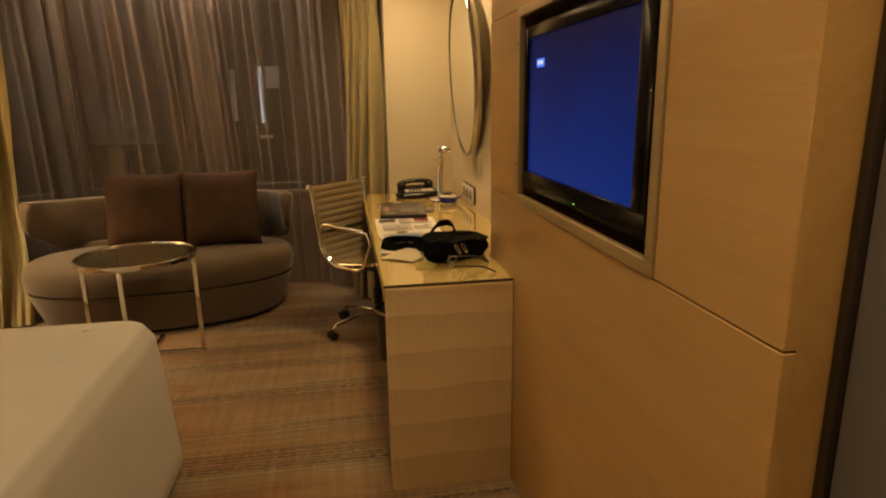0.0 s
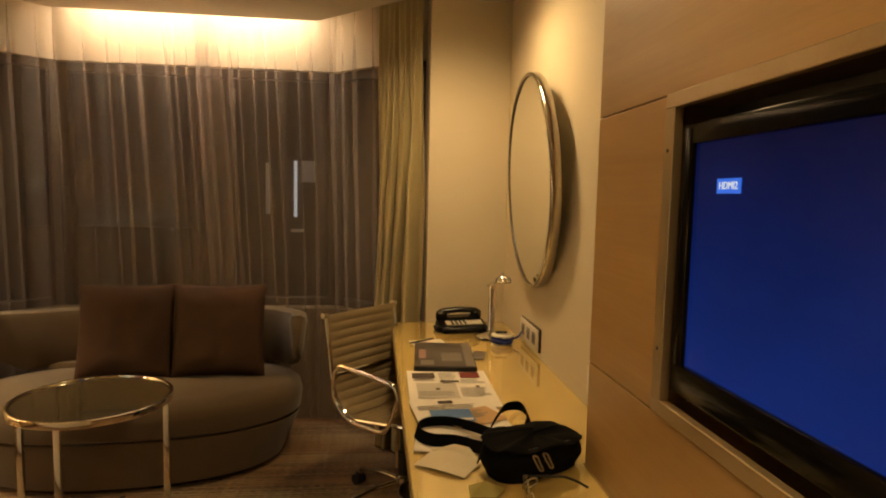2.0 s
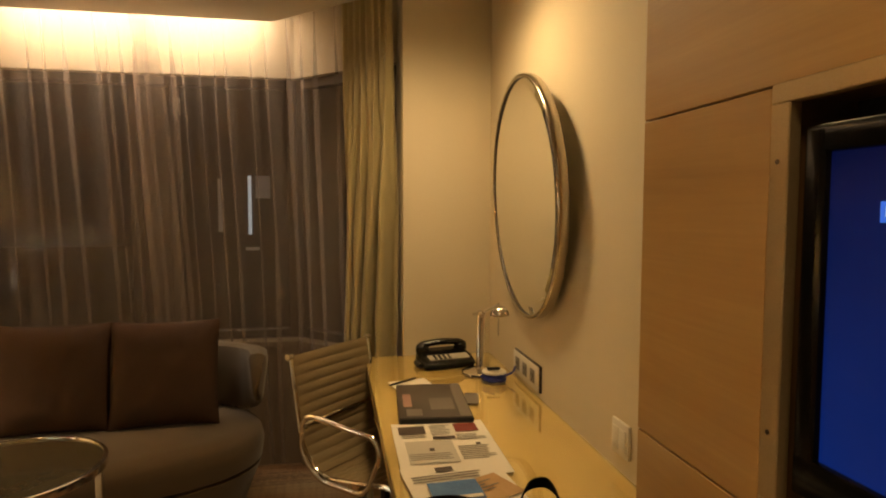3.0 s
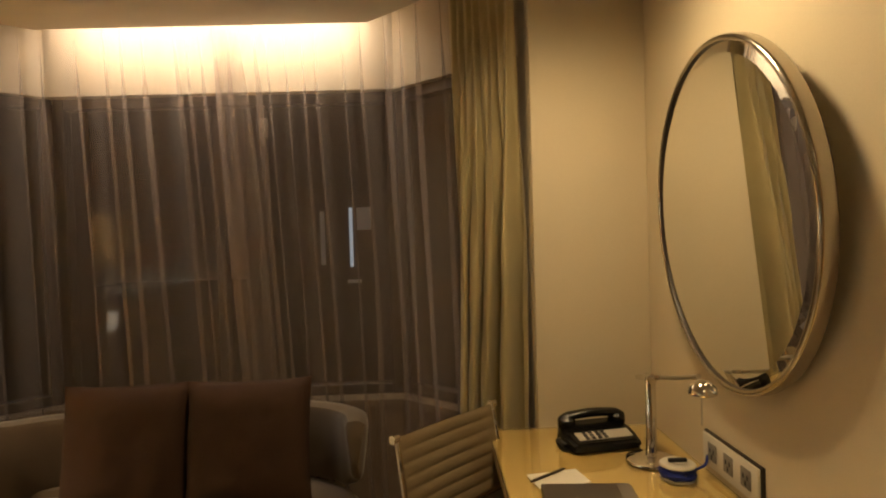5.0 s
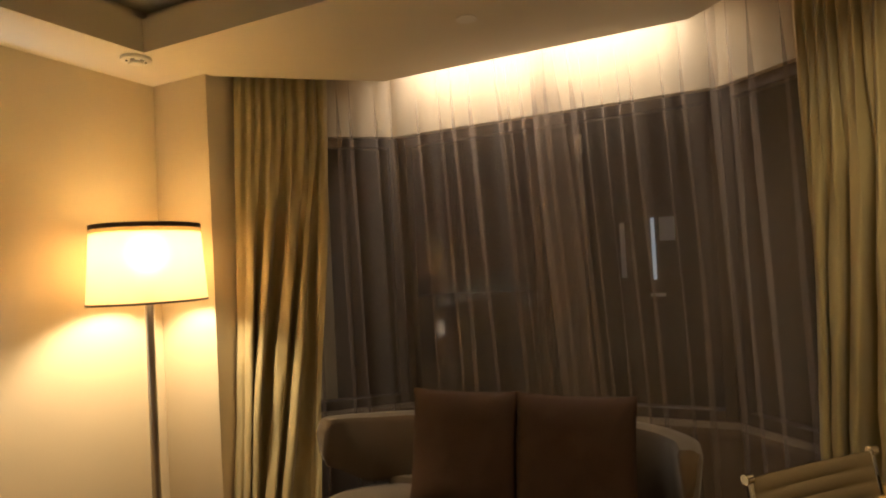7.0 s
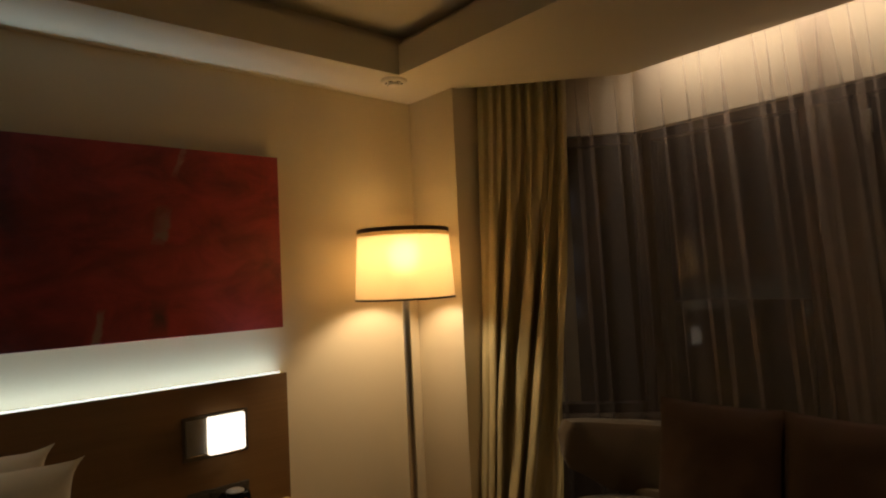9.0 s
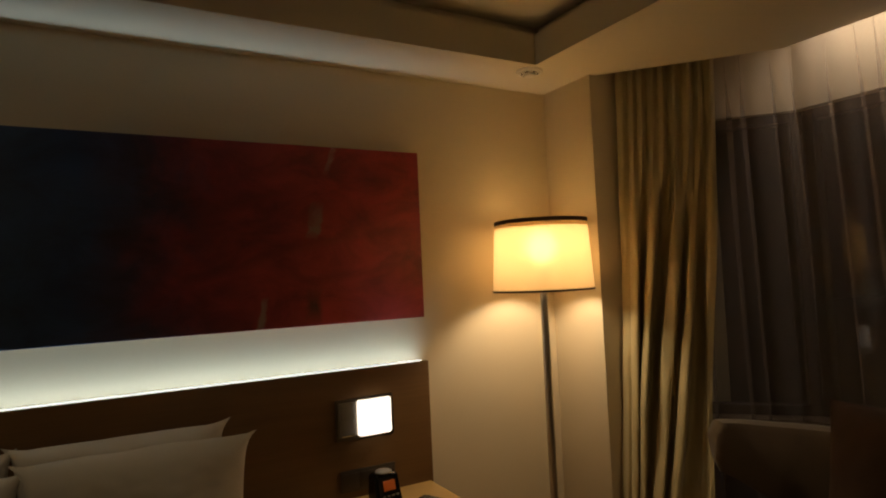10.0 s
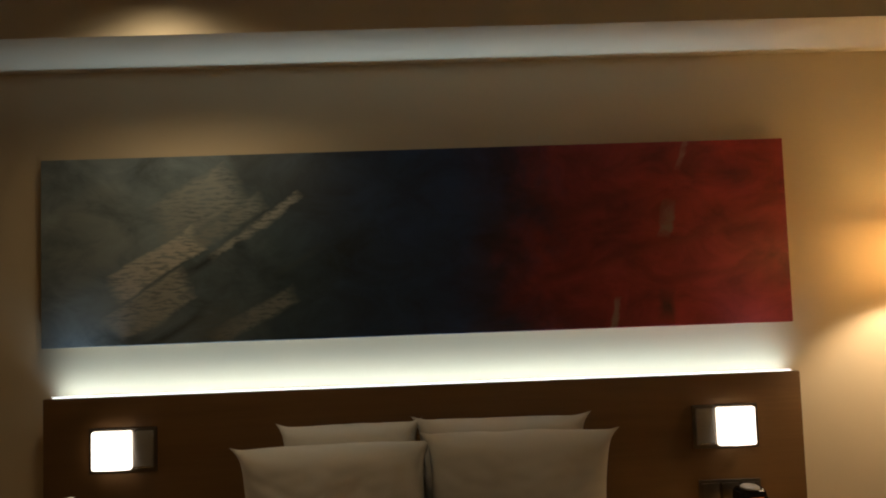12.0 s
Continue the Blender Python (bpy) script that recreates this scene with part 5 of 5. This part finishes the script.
part("cross_bar", tube([(-0.228, -HALF, 0.60), (-0.228, HALF, 0.60)], 0.008, 10), "chrome", chair)
part("tilt_box", box((-0.09, -0.06, 0.365), (0.09, 0.06, 0.418), 0.012, 3), "black_mat", chair)
part("tilt_lever", tube([(0.0, -0.06, 0.39), (0.0, -0.16, 0.385)], 0.006, 8), "chrome", chair)
part("column", lathe([(0.026, 0.12), (0.026, 0.25), (0.018, 0.255), (0.018, 0.366)], 20), "black_mat", chair)
part("hub", lathe([(0.034, 0.085), (0.040, 0.092), (0.038, 0.135), (0.027, 0.145)], 20), "chrome", chair)
for k in range(5):
    a = radians(248 + 72 * k)
    c, s = math.cos(a), math.sin(a)
    leg = part("leg", tube(rounded([(0.03 * c, 0.03 * s, 0.115), (0.16 * c, 0.16 * s, 0.108), (0.285 * c, 0.285 * s, 0.078), (0.290 * c, 0.290 * s, 0.055)], 0.03, 4), 0.012, 10, flat=0.8), "chrome", chair)
    cas = bmesh.new()
    for off in (-0.016, 0.016):
        tube([(0.30 * c - (off - 0.009) * s, 0.30 * s + (off - 0.009) * c, 0.025), (0.30 * c - (off + 0.009) * s, 0.30 * s + (off + 0.009) * c, 0.025)], 0.025, 16, bm=cas)
    caster = part("castor", cas, "black_mat", chair)
    part("castor_hood", box((0.30 * c - 0.012, 0.30 * s - 0.012, 0.030), (0.30 * c + 0.012, 0.30 * s + 0.012, 0.058), 0.005), "black_mat", chair)

# ---- waste bin ----
wb = thing("waste_bin", pose(0.305, 3.20, 0.0), "round black waste bin under the desk", "waste bin")
part("body", lathe([(0.0, 0.004), (0.098, 0.0), (0.102, 0.006), (0.112, 0.262), (0.115, 0.270), (0.110, 0.272), (0.106, 0.262), (0.096, 0.012), (0.0, 0.012)], 36), "bin", wb)
part("rim", lathe([(0.1155, 0.258), (0.118, 0.262), (0.118, 0.270), (0.1155, 0.273), (0.1155, 0.258)], 36), "steel", wb)

# ---- things on the desk ----
GT = 0.7505


def telephone():
    ob = thing("telephone", pose(0.510, 3.845, GT, 0, 0, 11), "black desk telephone with a pale key panel", "telephone")
    b = bmesh.new()
    prism([(-0.115, -0.075), (0.115, -0.075), (0.125, 0.0), (0.115, 0.075), (-0.115, 0.075), (-0.125, 0.0)], 0.0, 0.07, b)
    for v in b.verts:
        if v.co.z > 0.05:
            v.co.z = 0.030 + 0.036 * (v.co.y + 0.075) / 0.15
            v.co.x *= 0.93
    bmesh.ops.bevel(b, geom=list(b.edges), offset=0.010, segments=3, affect="EDGES")
    part("body", b, "black", ob)
    part("key_panel", box((-0.088, -0.034, -0.001), (0.092, 0.010, 0.0025), 0.001), "paper_grey", ob, "pale grey key panel").matrix_local = pose(0.0, -0.020, 0.0440, 13.5, 0, 0)
    for i in range(4):
        for j in range(3):
            part("key", box((-0.006, -0.0055, 0.0), (0.006, 0.0055, 0.004), 0.001, 1), "black_mat", ob).matrix_local = pose(-0.060 + i * 0.021, -0.048 + j * 0.0155, 0.0395 + j * 0.0037, 13.5, 0, 0)
    hs = bmesh.new()
    line = rounded([(-0.105, 0.048, 0.072), (-0.085, 0.048, 0.085), (0.0, 0.048, 0.092), (0.085, 0.048, 0.085), (0.105, 0.048, 0.072)], 0.04, 5)
    tube(line, 0.019, 12, bm=hs, flat=0.75)
    hand = part("handset", hs, "black", ob)
    for s in (-1, 1):
        part("cup", lathe([(0.026, 0.050), (0.029, 0.056), (0.028, 0.076), (0.018, 0.086), (0.0, 0.088)], 18, at=(s * 0.088, 0.048, 0.0)), "black", ob)
    coil = [(-0.12 - 0.012 * math.cos(k * 0.9), 0.035 - k * 0.0009, 0.012 + 0.010 * math.sin(k * 0.9) + 0.0) for k in range(70)]
    part("cord", tube(coil, 0.0022, 6), "black_mat", ob)


telephone()


def desk_lamp():
    ob = thing("desk_lamp", pose(0.622, 3.685, GT), "chrome desk lamp with a thin arm and small dome head", "desk lamp")
    part("base", lathe([(0.070, 0.0), (0.074, 0.003), (0.073, 0.010), (0.060, 0.016), (0.018, 0.021), (0.012, 0.03)], 40), "chrome", ob)
    part("stem", tube([(0.0, 0.0, 0.02), (0.005, 0.01, 0.12), (0.014, 0.035, 0.240)], 0.016, 14, flat=0.8), "chrome", ob)
    part("knuckle", tube([(0.014, 0.018, 0.238), (0.014, 0.052, 0.236)], 0.015, 16), "chrome", ob)
    part("counterweight", tube([(0.004, 0.12, 0.222), (0.012, 0.045, 0.238)], 0.008, 12), "chrome", ob)
    part("arm", tube([(0.012, 0.045, 0.238), (-0.020, -0.22, 0.298), (-0.042, -0.425, 0.350)], 0.0055, 10), "steel", ob)
    part("head", lathe([(0.030, 0.235), (0.032, 0.238), (0.029, 0.251), (0.018, 0.262), (0.006, 0.266), (0.0, 0.266)], 24, at=(-0.045, -0.450, 0.082)), "chrome", ob)
    part("pull", tube([(-0.050, -0.455, 0.316), (-0.050, -0.455, 0.250)], 0.0016, 6), "steel", ob)


desk_lamp()

cable = thing("cable_reel", pose(0.648, 3.560, GT), "white round reel with a blue cable wound on it", "cable reel")
part("reel", lathe([(0.0, 0.0), (0.046, 0.0), (0.046, 0.004), (0.036, 0.006), (0.036, 0.034), (0.047, 0.036), (0.048, 0.040), (0.044, 0.044), (0.0, 0.046)], 36), "white_plastic", cable)
part("reel_disc", lathe([(0.026, 0.0465), (0.028, 0.049), (0.0, 0.050)], 28), "white_plastic", cable)
part("cable", tube([((0.043 + 0.004 * math.sin(k * 0.37)) * math.cos(k * 0.3), (0.043 + 0.004 * math.sin(k * 0.37)) * math.sin(k * 0.3), 0.006 + 0.0265 * k / 120 + 0.002 * math.sin(k * 1.7)) for k in range(121)], 0.0042, 8), "blue_cable", cable, "blue cable")
part("plug_lead", tube(rounded([(0.044, 0.0, 0.020), (0.075, -0.01, 0.035), (0.092, 0.02, 0.05), (0.103, 0.03, 0.052)], 0.02, 5), 0.004, 8), "blue_cable", cable)
part("black_plug", box((-0.030, -0.020, 0.050), (0.020, -0.006, 0.060), 0.003), "black_mat", cable)


def flat_paper(name, x, y, w, d, turn, mat, label, lift=0.0, curl=0.0, cat="paper"):
    """A sheet lying on the desk, with slightly lifted edges."""
    ob = thing(name, pose(x, y, GT + lift, 0, 0, turn), label, cat)
    part("sheet", sheet(lambda u, v: Vector(((u - 0.5) * w, (v - 0.5) * d, 0.0012 + curl * ((2 * u - 1) ** 4 + 0.5 * (2 * v - 1) ** 4) * (0.6 + 0.4 * math.sin(7 * u + 3 * v)))), 10, 10, 0.0006), mat, ob, smooth=60)
    return ob


def print_patch(ob, x0, y0, x1, y1, mat, z=0.0040, name="printed_block"):
    part(name, box((x0, y0, z), (x1, y1, z + 0.0003)), mat, ob, smooth=0)


def text_lines(ob, x0, x1, y0, n, step, mat="ink_line", z=0.0040, seed=0):
    rnd = random.Random(seed)
    for k in range(n):
        part("text_line", box((x0, y0 - k * step, z), (x1 - rnd.uniform(0, 0.3) * (x1 - x0), y0 - k * step + step * 0.36, z + 0.0003)), mat, ob, smooth=0)


news = flat_paper("leaflet", 0.348, 2.955, 0.285, 0.39, -1.0, "paper", "white printed leaflet with dark and red pictures lying open", 0.0, 0.0012, "leaflet")
print_patch(news, -0.125, 0.095, -0.045, 0.160, "ink")
print_patch(news, 0.045, 0.100, 0.115, 0.165, "red_print")
print_patch(news, -0.030, 0.050, 0.035, 0.070, "ink")
print_patch(news, -0.115, -0.115, 0.020, 0.040, "paper_grey")
print_patch(news, -0.052, -0.035, -0.038, -0.015, "ink", 0.0044)
text_lines(news, -0.030, 0.035, 0.155, 7, 0.012, seed=1)
text_lines(news, 0.040, 0.125, 0.075, 4, 0.012, seed=2)
text_lines(news, -0.120, -0.045, 0.080, 2, 0.012, seed=7)
text_lines(news, 0.030, 0.125, -0.015, 8, 0.012, seed=3)
text_lines(news, -0.110, 0.010, -0.055, 4, 0.012, "ink_line", 0.0044, 4)
print_patch(news, 0.085, -0.005, 0.098, 0.010, "ink")

sheet2 = flat_paper("letter", 0.340, 2.680, 0.255, 0.30, 6.0, "paper", "white letter sheet under the bag strap", 0.003, 0.0012, "letter")
print_patch(sheet2, -0.040, 0.105, 0.005, 0.130, "ink")
text_lines(sheet2, -0.11, 0.11, 0.085, 3, 0.014, seed=5)
env = flat_paper("postcard", 0.375, 2.660, 0.17, 0.12, 24, "tan_print", "tan printed postcard under the blue one", 0.0075, 0.001, "postcard")
text_lines(env, -0.06, 0.06, 0.03, 4, 0.014, "ink_line", seed=8)
card = flat_paper("postcard", 0.315, 2.660, 0.12, 0.10, 3, "blue_print", "pale blue printed postcard on the letters", 0.0125, 0.001, "postcard")
print_patch(card, -0.055, -0.045, 0.055, -0.030, "paper")
low = flat_paper("leaflet", 0.300, 2.505, 0.20, 0.14, -8, "paper", "white folded leaflet with a green print", 0.0, 0.001, "leaflet")
print_patch(low, -0.06, -0.02, 0.04, 0.03, "blue_print")

envl = thing("envelope", pose(0.268, 2.372, GT, 0, 0, -34), "small cream paper envelope, slightly open", "envelope")
part("body", sheet(lambda u, v: Vector(((u - 0.5) * 0.135, (v - 0.5) * 0.092, 0.002 + 0.012 * math.sin(math.pi * u) * (0.3 + v * 0.7))), 12, 8, 0.0015), "cream_paper", envl, smooth=60)
part("flap", sheet(lambda u, v: Vector(((u - 0.5) * 0.135 * (1 - 0.7 * v), 0.044 + 0.035 * v, 0.006 + 0.012 * v)), 10, 4, 0.001), "cream_paper", envl, smooth=60)
note = thing("paper_note", pose(0.335, 2.235, GT, 0, 0, 12), "crumpled small yellow paper note", "note")
nb = bmesh.new()
fan = [nb.verts.new(c) for c in ((-0.042, -0.018, 0.0005), (0.012, -0.034, 0.0005), (0.046, -0.010, 0.004), (0.022, 0.026, 0.001), (-0.028, 0.030, 0.003))]
tip = nb.verts.new((0.002, 0.002, 0.022))
for k in range(5):
    nb.faces.new((fan[k], fan[(k + 1) % 5], tip))
bmesh.ops.solidify(nb, geom=list(nb.faces), thickness=0.0008)
part("folded_paper", nb, "yellow_paper", note, smooth=0)

nbk = thing("folder", pose(0.364, 3.318, GT, 0, 0, -4.5), "dark brown folder with a pink label on the desk", "folder")
part("cover", box((-0.115, -0.180, 0.0), (0.115, 0.180, 0.022), 0.003), "folder", nbk)
part("page_block", box((-0.110, -0.183, 0.004), (0.118, 0.176, 0.018), 0.001), "black_mat", nbk)
print_patch(nbk, -0.098, -0.075, -0.070, 0.060, "pink_print", 0.0222)
print_patch(nbk, -0.010, -0.110, 0.068, 0.010, "folder_light", 0.0222)
print_patch(nbk, -0.090, -0.165, -0.040, -0.100, "folder_light", 0.0222)
print_patch(nbk, 0.078, -0.178, 0.112, 0.178, "folder_light", 0.0222)
loose = thing("leaflet", pose(0.455, 3.375, GT, 0, 0, -14), "small dark leaflet sticking out beside the folder", "leaflet")
part("sheet", box((0.035, -0.06, 0.001), (0.085, 0.06, 0.005), 0.001), "folder_light", loose)

pad2 = flat_paper("notepad", 0.325, 3.585, 0.15, 0.10, 12, "paper", "white notepad with a pen on it", 0.0, 0.0005, "notepad")
part("page_block", box((-0.074, -0.049, 0.0), (0.074, 0.049, 0.0012)), "paper", pad2, smooth=0)
pen = thing("pen", pose(0.300, 3.600, GT + 0.0065, 0, 0, 38), "slim brown pen lying on the notepad", "pen")
part("barrel", tube([(-0.058, 0, 0), (0.058, 0, 0)], 0.0042, 10), "bronze", pen)
part("tip", tube([(-0.070, 0, 0), (-0.058, 0, 0)], 0.0028, 8), "black_mat", pen)
part("button", tube([(0.058, 0, 0), (0.068, 0, 0.0)], 0.0032, 8), "black_mat", pen)

# ---- shoulder bag and glasses ----
bag = thing("shoulder_bag", pose(0.468, 2.345, GT, 0, 0, 27), "small black nylon shoulder bag with its strap", "bag")
def bag_skin(u, v):
    a = u * math.tau
    c, s = math.cos(a), math.sin(a)
    ex = 0.138 * math.copysign(abs(c) ** 0.7, c)
    ey = 0.066 * math.copysign(abs(s) ** 0.7, s)
    k = (0.86 + 0.14 * math.sin(math.pi * min(1.0, v / 0.6))) if v < 0.6 else max(0.0, 1 - ((v - 0.6) / 0.4) ** 2.2) ** 0.5
    h = 0.074 * (1 - 0.10 * ex / 0.138 + 0.10 * ey / 0.088)
    slump = 0.010 * noise.noise(Vector((c * 2.1, s * 2.1, v * 2))) + 0.004 * noise.noise(Vector((c * 6, s * 6, v * 5)))
    z = h * min(1.0, v / 0.6) ** 0.8 if v < 0.6 else h + 0.012 * (v - 0.6) / 0.4
    return Vector((ex * k, ey * k, max(0.0, z + slump * min(1.0, v * 3))))
bb = sheet(bag_skin, 56, 20, wrap=True)
bmesh.ops.holes_fill(bb, edges=[e for e in bb.edges if e.is_boundary])
part("body", bb, "black_cloth", bag, smooth=60)
part("front_pocket", sheet(lambda u, v: Vector(((u - 0.5) * 0.17, -0.058 - 0.014 * math.sin(math.pi * u) ** 0.5 * math.sin(math.pi * v) ** 0.5, 0.008 + 0.042 * v)), 16, 10, 0.004), "black_cloth", bag, smooth=60)
part("zip", tube([(-0.10, -0.044, 0.070), (-0.05, -0.054, 0.073), (0.03, -0.054, 0.070), (0.10, -0.042, 0.064)], 0.003, 6), "black_mat", bag)
for x in (-0.060, -0.030):
    part("zip_pull", tube(rounded([(x, -0.068, 0.066), (x + 0.010, -0.084, 0.036), (x + 0.020, -0.084, 0.034), (x + 0.012, -0.070, 0.064)], 0.004, 3, closed=True), 0.0022, 6, closed=True), "steel", bag)
part("ring", tube([(-0.092 + 0.020 * math.cos(k * math.tau / 16), -0.098 - 0.004 * math.sin(k * math.tau / 16), 0.024 + 0.012 * math.sin(k * math.tau / 16)) for k in range(16)], 0.0022, 6, closed=True), "steel", bag)


def strap(points, width, name, label, flat):
    line = rounded(points, 0.07, 6)
    n = len(line)
    def fn(u, v):
        k = u * (n - 1)
        i = min(n - 2, int(k))
        p = line[i].lerp(line[i + 1], k - i)
        d = (line[i + 1] - line[i]).normalized()
        side = d.cross(Vector((0, 0, 1)))
        side = side.normalized() if side.length > 0.1 else Vector((1, 0, 0))
        tw = Vector((0, 0, 1)).lerp(side, flat).normalized()
        return p + tw * (v - 0.5) * width
    part(name, sheet(fn, n * 2, 2, 0.003), "black_cloth", bag, label, smooth=60)


# the points are in the bag's own frame
inv = bag.matrix_world.inverted()
def desk_point(x, y, z):
    return inv @ Vector((x, y, GT + z))
strap([desk_point(*p) for p in ((0.370, 2.36, 0.040), (0.345, 2.42, 0.022), (0.300, 2.47, 0.018), (0.235, 2.475, 0.018), (0.200, 2.53, 0.018), (0.225, 2.60, 0.018), (0.300, 2.605, 0.018), (0.360, 2.55, 0.022), (0.405, 2.45, 0.035))], 0.032, "strap", "wide black webbing strap", 0.22)
strap([desk_point(*p) for p in ((0.340, 2.33, 0.030), (0.375, 2.40, 0.075), (0.425, 2.47, 0.105), (0.470, 2.48, 0.105), (0.488, 2.45, 0.080), (0.465, 2.41, 0.055))], 0.028, "strap_loop", "loop of black webbing", 0.3)

gl = thing("eyeglasses", pose(0.418, 2.170, GT, 0, 0, -93), "thin metal framed glasses lying open", "glasses")
for s in (-1, 1):
    ring = rounded([(s * 0.012, 0, 0.006), (s * 0.062, 0, 0.006), (s * 0.066, 0, 0.036), (s * 0.014, 0, 0.038)], 0.012, 5, closed=True)
    part("lens_rim", tube(ring, 0.0013, 6, closed=True), "steel", gl)
    lens_bm = bmesh.new()
    lens_bm.faces.new([lens_bm.verts.new(p) for p in ring])
    bmesh.ops.solidify(lens_bm, geom=list(lens_bm.faces), thickness=0.0012)
    part("lens", lens_bm, "pane", gl, smooth=0)
    part("temple", tube(rounded([(s * 0.068, 0, 0.030), (s * 0.070, 0.09, 0.028), (s * 0.068, 0.115, 0.020), (s * 0.066, 0.145, 0.004)], 0.02, 4), 0.003, 8), "black_mat", gl)
    part("hinge", box((s * 0.066 - 0.002, -0.002, 0.027), (s * 0.066 + 0.002, 0.008, 0.033), 0.001), "steel", gl)
part("bridge", tube([(-0.013, 0, 0.027), (0, -0.001, 0.031), (0.013, 0, 0.027)], 0.0013, 6), "steel", gl)

# ---- night outside ----
def far_block(x0, x1, y, z0, z1, label):
    ob = thing("far_building", pose(x0, y, z0), label, "building")
    part("wall", box((0, 0, 0), (x1 - x0, 6, z1 - z0)), "city_wall", ob, smooth=0)
    part("parapet", box((-0.1, -0.1, z1 - z0), (x1 - x0 + 0.1, 6.1, z1 - z0 + 0.3)), "city_wall", ob, smooth=0)
    return ob


tower = far_block(-3.6, 5.0, 14.0, -22.0, 14.0, "dark tower block at night with a lit stair window")
for x0, x1, z0, z1, mat in ((-1.60, -1.54, 0.90, 2.06, "city_stair"), (-1.45, -1.18, 1.62, 2.06, "city_dim"), (-2.17, -2.09, 0.95, 2.0, "city_dim"), (-1.66, -1.40, 0.58, 0.64, "city_dim")):
    wdw = part("window", box((x0 + 3.6, -0.06, z0 + 22), (x1 + 3.6, -0.01, z1 + 22)), mat, tower, smooth=0)
side_block = far_block(-26.0, -15.5, 24.2, -22.0, 16.0, "dark apartment block at night with lit windows")
for z0, z1 in ((3.85, 5.0), (1.35, 2.45), (-0.75, 0.25)):
    part("window", box((8.95, -0.26, z0 + 22), (9.25, -0.21, z1 + 22)), "city_white", side_block, smooth=0)
tagged(finish(box((-200, 6.0, -22.3), (200, 400, -22.0)), "ground", "city_wall", smooth=0), "dark street level far below", "ground", kind="structure")
